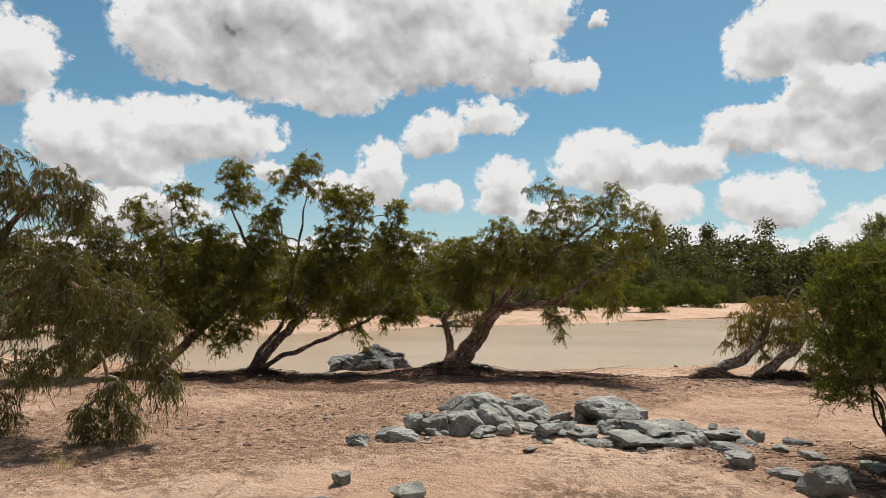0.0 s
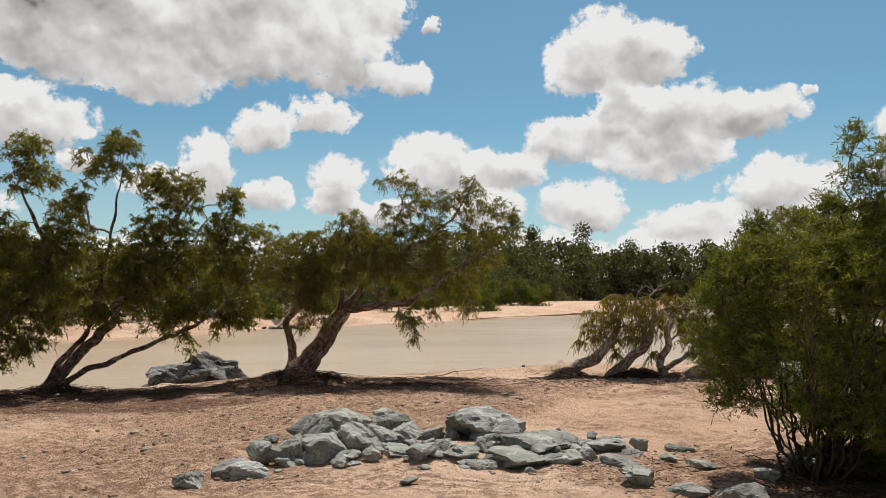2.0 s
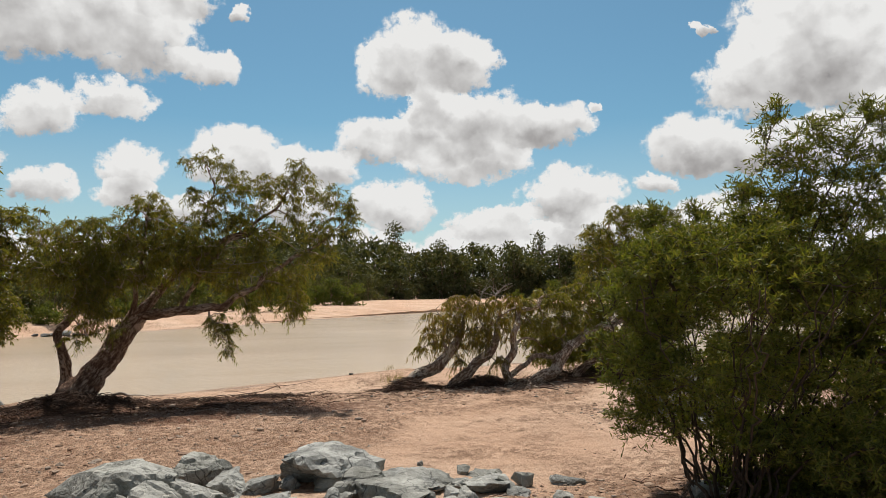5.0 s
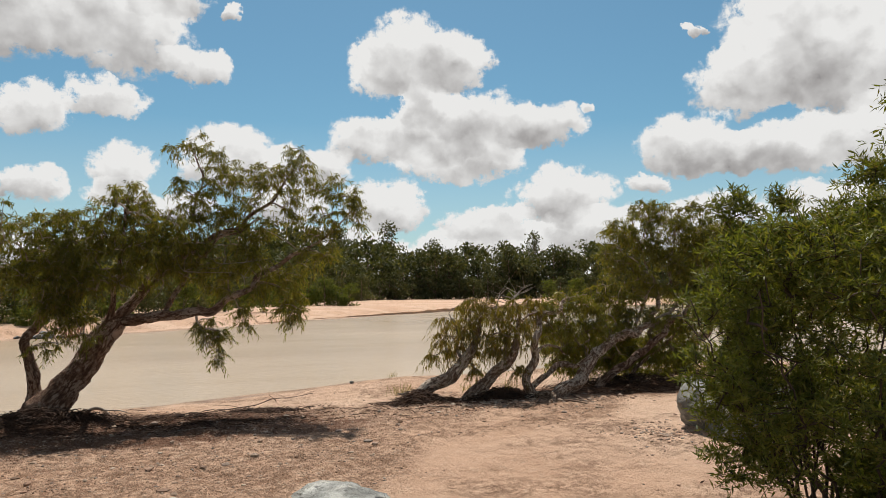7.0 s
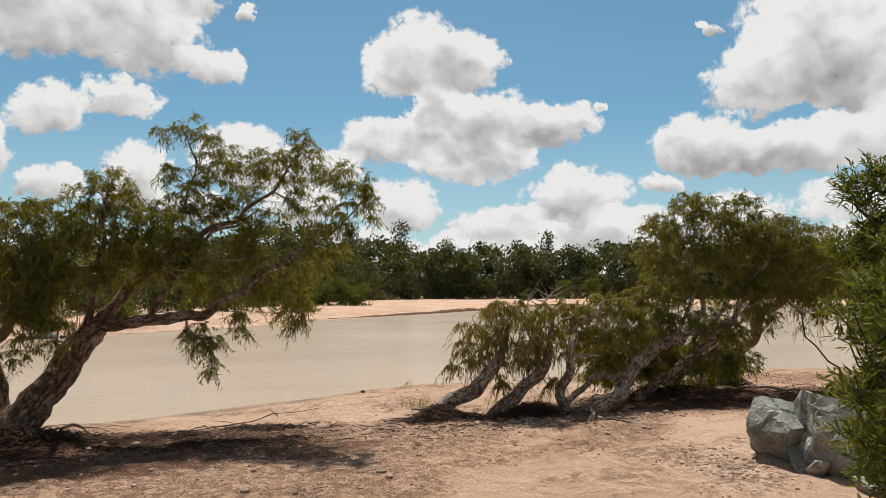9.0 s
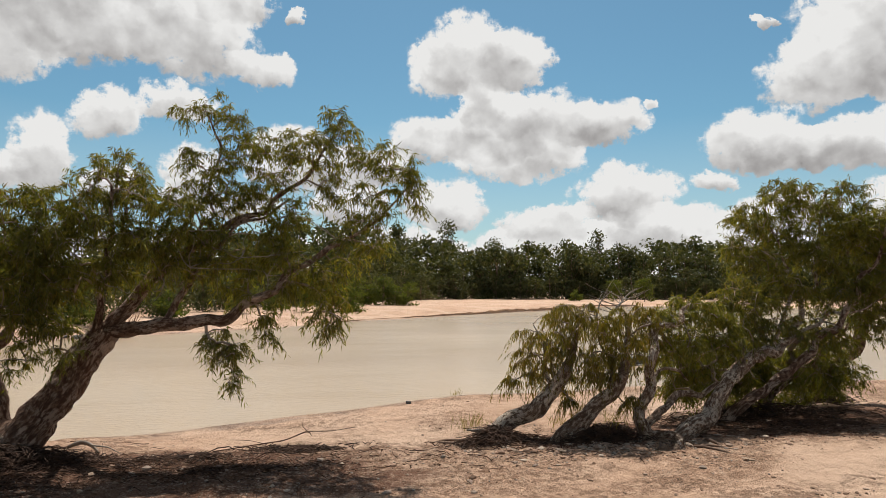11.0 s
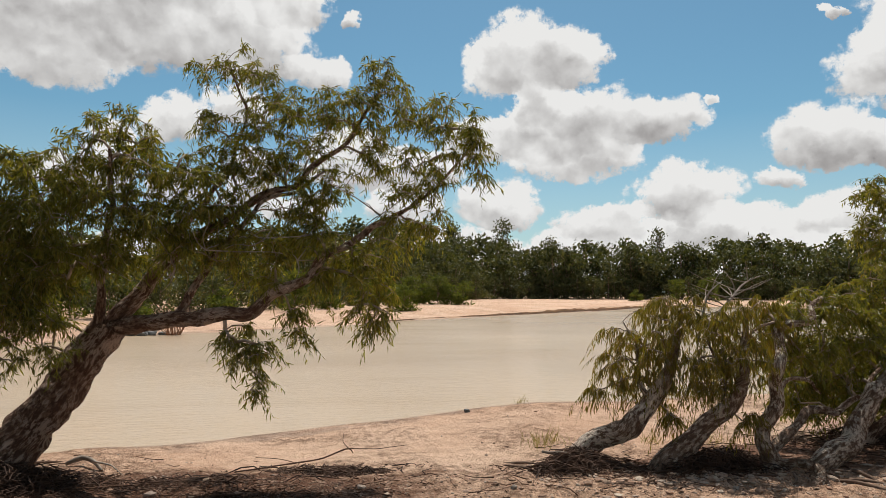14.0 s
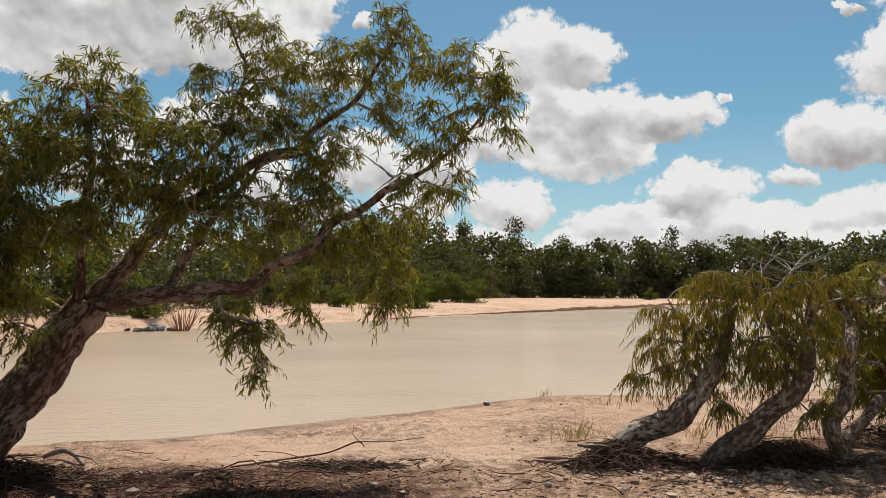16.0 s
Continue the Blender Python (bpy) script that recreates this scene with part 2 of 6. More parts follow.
    col = a.mix(a.math("MULTIPLY", damp, 0.6), col, (0.22, 0.125, 0.075))
    h = a.math("ADD", a.noise(3.5, 6, 0.62), a.math("MULTIPLY", a.noise(22, 5, 0.65), 0.45))
    dent = a.n.new("ShaderNodeTexVoronoi")
    dent.feature = "SMOOTH_F1"
    a.l.new(a.pos, dent.inputs["Vector"])
    dent.inputs["Scale"].default_value = 3.1
    n0 = a.bump(dent.outputs["Distance"], 1.0, 0.07)
    n1 = a.bump(a.math("SUBTRACT", h, a.math("MULTIPLY", crumb, 0.18)), 1.0, 0.15, n0)
    n2 = a.bump(a.math("MULTIPLY", patch, rim), 0.9, 0.022, n1)
    n3 = a.bump(a.math("ADD", grain, a.math("ADD", speck, a.math("MULTIPLY", stones2.outputs["Distance"], 0.5))), 0.5, 0.010, n2)
    return a.set(color=col, rough=a.span(damp, 0, 1, 0.92, 0.55), normal=n3, spec=0.2)


def water_material():
    a = Mat("muddy_water")
    big = a.noise(0.045, 3, 0.5, stretch=(0.6, 1.4, 1))
    band = a.noise(0.25, 4, 0.55, stretch=(0.35, 1.5, 1))
    col = a.mix(a.span(big, 0.35, 0.65), (0.45, 0.335, 0.225), (0.52, 0.395, 0.27))
    col = a.mix(a.span(band, 0.5, 0.72, 0, 0.35), col, (0.40, 0.29, 0.18))
    w1 = a.noise(2.6, 3, 0.5, stretch=(1.0, 2.4, 1))
    w2 = a.noise(9.0, 3, 0.55, stretch=(1.0, 1.9, 1))
    calm = a.span(a.noise(0.12, 3), 0.35, 0.65, 0.35, 1.0)
    n = a.bump(a.math("MULTIPLY", a.math("ADD", w1, a.math("MULTIPLY", w2, 0.55)), calm), 0.6, 0.045)
    return a.set(color=col, rough=0.2, normal=n, ior=1.33, spec=0.45)


def rock_material(name, light, dark, vein, tan=0.25, vary=0.4):
    a = Mat(name)
    info = a.n.new("ShaderNodeObjectInfo")
    mid, fine = a.noise(2.3, 5, 0.62), a.noise(18, 5, 0.6)
    col = a.mix(a.span(mid, 0.34, 0.66), dark, light)
    col = a.mix(a.span(fine, 0.50, 0.72, 0, 0.5), col, (0.12, 0.125, 0.115))
    col = a.mix(a.math("MULTIPLY", info.outputs["Random"], vary), col, (0.23, 0.215, 0.155))
    col = a.mix(a.math("MULTIPLY", a.math("FRACT", a.math("MULTIPLY", info.outputs["Random"], 7.3)), 0.45), col, tuple(0.55 * v for v in dark))
    col = a.mix(a.span(a.noise(1.1, 4, 0.7), 0.58, 0.74, 0, tan), col, (0.40, 0.30, 0.20))
    crack = a.cells(2.2, "DISTANCE_TO_EDGE", None)
    wob = a.n.new("ShaderNodeVectorMath")
    wob.operation = "ADD"
    a.l.new(a.pos, wob.inputs[0])
    wn_ = a.n.new("ShaderNodeTexNoise")
    a.l.new(a.pos, wn_.inputs["Vector"])
    wn_.inputs["Scale"].default_value = 2.5
    a.l.new(wn_.outputs["Color"], wob.inputs[1])
    a.l.new(wob.outputs[0], crack.inputs["Vector"])
    line = a.span(crack.outputs["Distance"], 0.0, 0.03, 1.0, 0.0)
    dark_line = a.math("MULTIPLY", line, a.span(a.noise(1.3, 2), 0.54, 0.46))
    col = a.mix(a.math("MULTIPLY", dark_line, 0.8), col, (0.05, 0.048, 0.042))
    veins = a.math("MULTIPLY", line, a.span(a.noise(1.3, 2), 0.46, 0.56))
    col = a.mix(a.math("MULTIPLY", veins, 0.9), col, vein)
    speck = a.span(a.noise(90, 2), 0.55, 0.7, 0, 0.35)
    col = a.mix(speck, col, (0.46, 0.46, 0.43))
    n1 = a.bump(a.math("ADD", mid, a.math("MULTIPLY", fine, 0.6)), 0.9, 0.06)
    n2 = a.bump(a.math("SUBTRACT", a.noise(60, 3), a.math("MULTIPLY", line, 1.2)), 0.5, 0.012, n1)
    return a.set(color=col, rough=0.72, normal=n2, spec=0.4)


def bark_material(name, pale, tan, dark, scale=1.0):
    """Layered papery bark whose strips and splits run along the stem."""
    a = Mat(name)
    att = a.n.new("ShaderNodeAttribute")
    att.attribute_name = "grain"
    along = att.outputs["Vector"]
    fibre = a.noise(26 * scale, 5, 0.62, along, (1, 1, 0.16))
    flake = a.noise(15 * scale, 7, 0.74, along, (1, 1, 0.5))
    patch = a.noise(2.2, 4, 0.6)
    col = a.mix(a.span(flake, 0.43, 0.55), dark, tan)
    peel = a.math("ADD", flake, a.math("MULTIPLY_ADD", patch, 0.55, a.math("MULTIPLY", fibre, 0.25)))
    col = a.mix(a.span(peel, 0.90, 0.95), col, pale)
    split = a.span(a.math("ABSOLUTE", a.math("SUBTRACT", fibre, 0.5)), 0.0, 0.035, 1.0, 0.0)
    col = a.mix(a.math("MULTIPLY", split, 0.6), col, dark)
    col = a.mix(a.span(a.noise(5, 4, 0.6), 0.52, 0.72, 0, 0.45), col, tuple(0.6 * v for v in tan))
    h = a.math("ADD", a.span(peel, 0.70, 1.05), a.math("MULTIPLY", fibre, 0.5))
    n1 = a.bump(h, 1.0, 0.05)
    n2 = a.bump(split, 0.6, -0.012, n1)
    return a.set(color=col, rough=0.9, normal=n2, spec=0.2)


def leaf_material(name, tones, clear=0.42, rough=0.5, gloss=0.35, warm_by=(1.7, 1.55, 0.42)):
    a = Mat(name)
    ramp = a.n.new("ShaderNodeValToRGB")
    a.l.new(a.geo.outputs["Random Per Island"], ramp.inputs[0])
    e = ramp.color_ramp.elements
    e[0].position, e[1].position = 0.0, 1.0
    e[0].color, e[1].color = (*tones[0], 1), (*tones[-1], 1)
    for i, t in enumerate(tones[1:-1]):
        k = e.new((i + 1) / (len(tones) - 1))
        k.color = (*t, 1)
    clump = a.noise(0.9, 3)
    col = a.mix(a.span(clump, 0.35, 0.68, 0.0, 0.55), ramp.outputs[0], tones[1])
    a.set(color=col, rough=rough, spec=gloss)
    tr = a.n.new("ShaderNodeBsdfTranslucent")
    warm = a.mix(1.0, col, warm_by, "MULTIPLY")
    a.l.new(warm, tr.inputs["Color"])
    ms = a.n.new("ShaderNodeMixShader")
    ms.inputs[0].default_value = clear
    a.l.new(a.bsdf.outputs[0], ms.inputs[1])
    a.l.new(tr.outputs[0], ms.inputs[2])
    a.l.new(ms.outputs[0], a.n["Material Output"].inputs[0])
    return a.m


def plain_material(name, c1, c2, scale=12, rough=0.85, bump=0.5):
    a = Mat(name)
    f = a.noise(scale, 5, 0.6)
    col = a.mix(a.span(f, 0.35, 0.65), c1, c2)
    r = a.geo.outputs["Random Per Island"]
    col = a.mix(a.math("MULTIPLY", r, 0.35), col, tuple(0.45 * v for v in c1))
    return a.set(color=col, rough=rough, normal=a.bump(f, bump, 0.01), spec=0.25)


def pebble_material():
    a = Mat("pebbles")
    ramp = a.n.new("ShaderNodeValToRGB")
    a.l.new(a.geo.outputs["Random Per Island"], ramp.inputs[0])
    e = ramp.color_ramp.elements
    e[0].color, e[1].color = (0.22, 0.14, 0.095, 1), (0.50, 0.41, 0.32, 1)
    for p, c in ((0.25, (0.34, 0.21, 0.14)), (0.45, (0.30, 0.25, 0.205)), (0.65, (0.43, 0.31, 0.22)), (0.82, (0.30, 0.17, 0.11))):
        k = e.new(p)
        k.color = (*c, 1)
    f = a.noise(40, 4)
    col = a.mix(a.span(f, 0.4, 0.7, 0, 0.3), ramp.outputs[0], (0.16, 0.12, 0.09))
    return a.set(color=col, rough=0.85, normal=a.bump(f, 0.4, 0.01), spec=0.3)


SAND = sand_material()
WATER = water_material()
ROCK = rock_material("grey_green_rock", (0.48, 0.472, 0.43), (0.15, 0.150, 0.134), (0.50, 0.475, 0.41))
ROCK_WET = rock_material("dark_river_rock", (0.30, 0.297, 0.285), (0.03, 0.03, 0.03), (0.45, 0.44, 0.42), 0.05, 0.1)
BARK = bark_material("paperbark", (0.66, 0.50, 0.395), (0.42, 0.265, 0.185), (0.15, 0.080, 0.053), 1.3)
BARK_PALE = bark_material("pale_paperbark", (0.80, 0.68, 0.56), (0.52, 0.37, 0.27), (0.19, 0.115, 0.075), 1.5)
BARK_DARK = bark_material("brown_bark", (0.56, 0.41, 0.31), (0.34, 0.215, 0.15), (0.105, 0.060, 0.042), 1.3)
TWIG = plain_material("twig_bark", (0.30, 0.22, 0.16), (0.46, 0.37, 0.29), 9)
DEAD = plain_material("dead_wood", (0.40, 0.34, 0.28), (0.20, 0.16, 0.125), 8)
SHRUB_BARK = plain_material("shrub_bark", (0.05, 0.034, 0.025), (0.10, 0.07, 0.052), 9)
ROOT = plain_material("roots", (0.11, 0.066, 0.044), (0.26, 0.175, 0.125), 6)
DEBRIS = plain_material("root_debris", (0.042, 0.024, 0.016), (0.125, 0.070, 0.045), 5)
LITTER = plain_material("litter", (0.065, 0.034, 0.021), (0.17, 0.090, 0.054), 5)
RUST = plain_material("dry_twigs", (0.30, 0.15, 0.085), (0.42, 0.24, 0.15), 5)
PEBBLE = pebble_material()
LEAF = leaf_material("paperbark_leaves", [(0.066, 0.073, 0.016), (0.105, 0.112, 0.025), (0.155, 0.155, 0.036), (0.235, 0.225, 0.055), (0.17, 0.115, 0.038)], 0.45, 0.42, 0.3, (1.9, 1.72, 0.45))
LEAF_DULL = leaf_material("old_paperbark_leaves", [(0.055, 0.058, 0.016), (0.085, 0.085, 0.024), (0.12, 0.112, 0.032), (0.17, 0.15, 0.046), (0.14, 0.095, 0.036)], 0.36, 0.4, 0.45)
LEAF_YOUNG = leaf_material("young_paperbark_leaves", [(0.10, 0.10, 0.022), (0.135, 0.125, 0.028), (0.18, 0.155, 0.036), (0.22, 0.165, 0.048), (0.19, 0.115, 0.042)], 0.45, warm_by=(2.0, 1.8, 0.46))
LEAF_SHRUB = leaf_material("shrub_leaves", [(0.062, 0.080, 0.018), (0.10, 0.118, 0.025), (0.15, 0.165, 0.034), (0.22, 0.22, 0.05), (0.18, 0.14, 0.05)], 0.36, 0.55, 0.2, (1.5, 1.5, 0.42))
LEAF_FAR = leaf_material("forest_leaves", [(0.046, 0.057, 0.025), (0.066, 0.077, 0.031), (0.092, 0.102, 0.042), (0.140, 0.142, 0.064), (0.11, 0.098, 0.05)], 0.22, 0.7, 0.2)
LEAF_BRIGHT = leaf_material("bank_shrub_leaves", [(0.06, 0.082, 0.024), (0.085, 0.108, 0.03), (0.115, 0.135, 0.038), (0.15, 0.16, 0.048)], 0.35, 0.8, 0.1)
DRY_GRASS = leaf_material("dry_grass", [(0.22, 0.19, 0.07), (0.30, 0.24, 0.10), (0.36, 0.28, 0.13), (0.20, 0.20, 0.06)], 0.3)

# ---- helpers of the scene ----


def mesh_of(name, verts, faces, material, smooth=True):
    me = bpy.data.meshes.new(name)
    me.from_pydata([tuple(v) for v in verts] if not isinstance(verts, np.ndarray) else verts.tolist(), [], faces if isinstance(faces, list) else faces.tolist())
    me.materials.append(material)
    if smooth:
        me.polygons.foreach_set("use_smooth", np.ones(len(me.polygons), bool))
    me.update()
    return me


def part(name, me, parent, label=""):
    ob = new(name, me)
    ob.parent = parent
    if parent is not None:
        ob.matrix_parent_inverse = parent.matrix_world.inverted()
    return tagged(ob, label=label)


def thing(name, at, label, category, group="", kind=""):
    ob = new(name)
    ob.location, ob.empty_display_size = at, 0.2
    bpy.context.view_layer.update()
    ob.matrix_world = Matrix.Translation(at)
    return tagged(ob, label, category, group, kind)


def fold(v):
    """Repeatable value noise on numpy arrays of places in the plane."""
    x, y = v
    xi, yi = np.floor(x), np.floor(y)
    fx, fy = x - xi, y - yi
    fx, fy = fx * fx * (3 - 2 * fx), fy * fy * (3 - 2 * fy)

    def h(a, b):
        s = np.sin(a * 127.1 + b * 311.7) * 43758.5453
        return s - np.floor(s)
    return (h(xi, yi) * (1 - fx) + h(xi + 1, yi) * fx) * (1 - fy) + (h(xi, yi + 1) * (1 - fx) + h(xi + 1, yi + 1) * fx) * fy


def rolling(x, y, scale, octaves=3, seed=0.0):
    total, amp, s = 0.0, 1.0, scale
    for k in range(octaves):
        total = total + amp * (fold((x * s + seed + 17.3 * k, y * s - seed * 1.7 + 9.1 * k)) - 0.5)
        amp, s = amp * 0.5, s * 2.03
    return total


NEAR_SHORE = [(-600, 60), (-60, 30), (-30, 24), (-14, 20.3), (-10.9, 18.5), (-7.7, 18.9), (-4.8, 20.0), (-3.4, 21.2), (-1.6, 21.5), (0.6, 22.5), (2.9, 23.7), (4.2, 24.25), (6.2, 24.5), (16, 24.8), (19, 23.4), (40, 20), (600, -40)]
FAR_SHORE = [(-600, 90), (-60, 36), (-30, 33.5), (-17.4, 35), (-13.5, 41), (-11, 47.5), (-6, 51.5), (4.2, 63.5), (6.5, 68), (13, 74), (20, 81.5), (33, 93.5), (46, 109), (56, 122), (70, 122), (90, 104), (130, 80), (600, 40)]


def shore(line, x):
    return np.interp(x, [p[0] for p in line], [p[1] for p in line])


TRACK_X, TRACK_Y = (-3, 0.56, 1.53, 2.9, 4.6, 6.7, 9), (12.6, 13.6, 14.0, 14.75, 15.5, 16.3, 16.8)


def ground_height(x, y):
    x, y = np.asarray(x, float), np.asarray(y, float)
    dn = shore(NEAR_SHORE, x) - y + 0.5 * rolling(x, y, 0.45, 2, 3.0)
    near = np.where(dn > 0, 0.36 * (1 - np.exp(-np.maximum(dn, 0) / 3.2)), 0.12 * dn)
    near = near + np.where(dn > 0.3, 0.10 * rolling(x, y, 0.22, 2, 7.0) + 0.05 * rolling(x, y, 0.9, 2, 1.0), 0)
    # heaps of washed sand: under the rocks, before them, and along the leaning saplings
    for cx, cy, w, d, h in ((-0.4, 7.6, 2.2, 1.3, 0.15), (-1.2, 10.2, 2.0, 1.0, 0.08), (4.6, 17.2, 3.0, 1.4, 0.08), (3.0, 20.2, 2.2, 1.3, 0.10), (-4.0, 18.9, 2.2, 1.3, 0.12), (7.5, 15.0, 3.0, 2.0, 0.06)):
        near = near + h * np.exp(-((x - cx) / w) ** 2 - ((y - cy) / d) ** 2)
    detail = np.clip(dn / 1.0, 0, 1) * (0.075 * rolling(x, y, 2.1, 2, 5.0) + 0.030 * rolling(x, y, 4.3, 1, 2.0))
    # wheel ruts that swing across the gravel
    for off in (-0.75, 0.75):
        line = -5.1 + off + 0.9 * np.sin((y - 6) * 0.26) - 0.012 * (y - 9) ** 2
        detail = detail - 0.028 * np.exp(-((x - line) / 0.14) ** 2) * np.clip((14.5 - y) / 2, 0, 1) * np.clip(dn, 0, 1)
    # a second pair of ruts that curves away towards the thicket
    for off in (-0.55, 0.55):
        detail = detail - 0.035 * np.exp(-((y - np.interp(x, TRACK_X, TRACK_Y) - off) / 0.16) ** 2) * np.clip((x + 1.5) / 2, 0, 1) * np.clip((7.5 - x) / 2, 0, 1)
    df = (y - shore(FAR_SHORE, x)) * 0.62 + 0.9 * rolling(x, y, 0.12, 2, 4.0)
    far = np.where(df > 0, 0.12 * (1 - np.exp(-np.maximum(df, 0) / 1.5)) + 0.34 / (1 + np.exp(-np.clip((df - 3.6 - 1.2 * rolling(x, y, 0.3, 2, 12.0)) / 0.12, -40, 40))) + 0.45 * (1 - np.exp(-np.maximum(df - 4, 0) / 14)), 0.10 * df)
    far = far + np.where(df > 0.5, 0.10 * rolling(x, y, 0.1, 3, 8.0), 0)
    return np.maximum(np.maximum(near + detail, far), -0.7)


def spaced(core0, core1, step, low, high):
    vals = list(np.arange(core0, core1, step))
    s, v = step, core1
    while v < high:
        vals.append(v)
        s *= 1.05
        v += s
    vals.append(high)
    s, v = step, core0
    while v > low:
        s *= 1.05
        v -= s
        vals.insert(0, v)
    return np.array(vals)


GX, GY = spaced(-11, 11, 0.13, -900, 900), spaced(4.5, 24.5, 0.13, -120, 1500)
mx, my = np.meshgrid(GX, GY)
verts = np.stack([mx, my, ground_height(mx, my)], -1).reshape(-1, 3)
nx, ny = len(GX), len(GY)
ii = (np.arange(ny - 1)[:, None] * nx + np.arange(nx - 1)).ravel()
faces = np.stack([ii, ii + 1, ii + nx + 1, ii + nx], 1)


def gravel_amount(x, y):
    """How stony the ground is: bands of gravel, and smooth banks of washed sand."""
    g = 0.36 + 1.4 * rolling(x, y, 0.33, 3, 21.0)
    for cx, cy, rx, ry, a in ((-0.6, 7.3, 2.6, 1.7, -1.4), (6.6, 14.6, 3.2, 1.6, -0.9), (3.5, 20.6, 3.2, 1.6, -0.8), (-0.5, 22, 3, 1.5, -0.7), (1.9, 8.9, 1.6, 1.0, 0.9), (-5, 13.6, 5.5, 1.1, 0.8),
                              (4.4, 16.5, 2.4, 0.9, 0.8), (0.3, 15.3, 2.6, 0.9, 0.6), (3.0, 8.0, 1.5, 1.6, 0.8), (-2.9, 8.8, 0.9, 0.5, 0.8), (-6.8, 9.8, 3.6, 3.4, 0.8), (-0.2, 17.6, 3.0, 0.9, 0.6), (0.5, 12.2, 3.5, 1.2, -0.45), (-0.5, 9.8, 2.4, 0.8, -0.3), (5.5, 15.2, 1.2, 0.5, 0.5)):
        g = g + a * np.exp(-((x - cx) / rx) ** 2 - ((y - cy) / ry) ** 2)
    track = np.interp(x, TRACK_X, TRACK_Y)
    g = g + 0.55 * np.exp(-((y - track) / 0.45) ** 2) * np.clip((x + 1.5) / 2, 0, 1) * np.clip((7.5 - x) / 2, 0, 1)
    return np.clip(g, 0, 1) * (y < shore(NEAR_SHORE, x) + 2)


ground_mesh = mesh_of("ground", verts, faces, SAND)
stony = ground_mesh.attributes.new("gravel", "FLOAT", "POINT")
stony.data.foreach_set("value", gravel_amount(verts[:, 0], verts[:, 1]).astype(np.float32))


def humus_shade_amount(x, y):
    """Dark rotted leaves and bark crumbs round the trees' feet, plus painted crown shade."""
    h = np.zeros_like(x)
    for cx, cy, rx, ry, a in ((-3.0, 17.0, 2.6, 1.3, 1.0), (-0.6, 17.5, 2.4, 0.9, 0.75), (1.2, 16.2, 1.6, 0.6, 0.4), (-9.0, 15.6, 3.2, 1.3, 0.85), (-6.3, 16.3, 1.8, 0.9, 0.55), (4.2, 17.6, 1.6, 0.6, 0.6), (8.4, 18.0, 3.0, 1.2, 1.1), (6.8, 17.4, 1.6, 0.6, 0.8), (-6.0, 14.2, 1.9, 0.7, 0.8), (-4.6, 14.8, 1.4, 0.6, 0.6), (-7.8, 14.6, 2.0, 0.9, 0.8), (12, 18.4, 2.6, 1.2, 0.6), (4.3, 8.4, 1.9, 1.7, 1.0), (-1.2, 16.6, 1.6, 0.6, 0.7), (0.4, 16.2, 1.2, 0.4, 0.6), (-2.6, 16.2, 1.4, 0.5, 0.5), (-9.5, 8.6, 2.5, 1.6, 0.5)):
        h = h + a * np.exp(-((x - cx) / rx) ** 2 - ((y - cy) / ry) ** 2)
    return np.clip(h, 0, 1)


mould_shade = ground_mesh.attributes.new("humus", "FLOAT", "POINT")
mould_shade.data.foreach_set("value", humus_shade_amount(verts[:, 0], verts[:, 1]).astype(np.float32))
ground = tagged(new("ground", ground_mesh), "pinkish tan river sand with gravel patches and wheel ruts", "sand", kind="structure")

WX = np.concatenate([np.linspace(-500, -20, 12), np.linspace(-18, 60, 60), np.linspace(66, 500, 12)])
wv, wf = [], []
for x in WX:
    wv += [(x, float(shore(NEAR_SHORE, x)) - 1.6, 0.0), (x, float(shore(FAR_SHORE, x)) + 3.5, 0.0)]
for i in range(len(WX) - 1):
    wf.append((2 * i, 2 * i + 2, 2 * i + 3, 2 * i + 1))
water = tagged(new("water", mesh_of("water", wv, wf, WATER)), "still muddy tan river water with fine ripples", "river", kind="structure")

# ---- rocks ----


def gz(x, y):
    return float(ground_height(x, y))


def ico(level):
    bm = bmesh.new()
    bmesh.ops.create_icosphere(bm, subdivisions=level, radius=1.0)
    v = np.array([p.co[:] for p in bm.verts])
    f = [[q.index for q in p.verts] for p in bm.faces]
    bm.free()
    return v, f


ICO = {k: ico(k) for k in (1, 2, 3, 4, 5)}


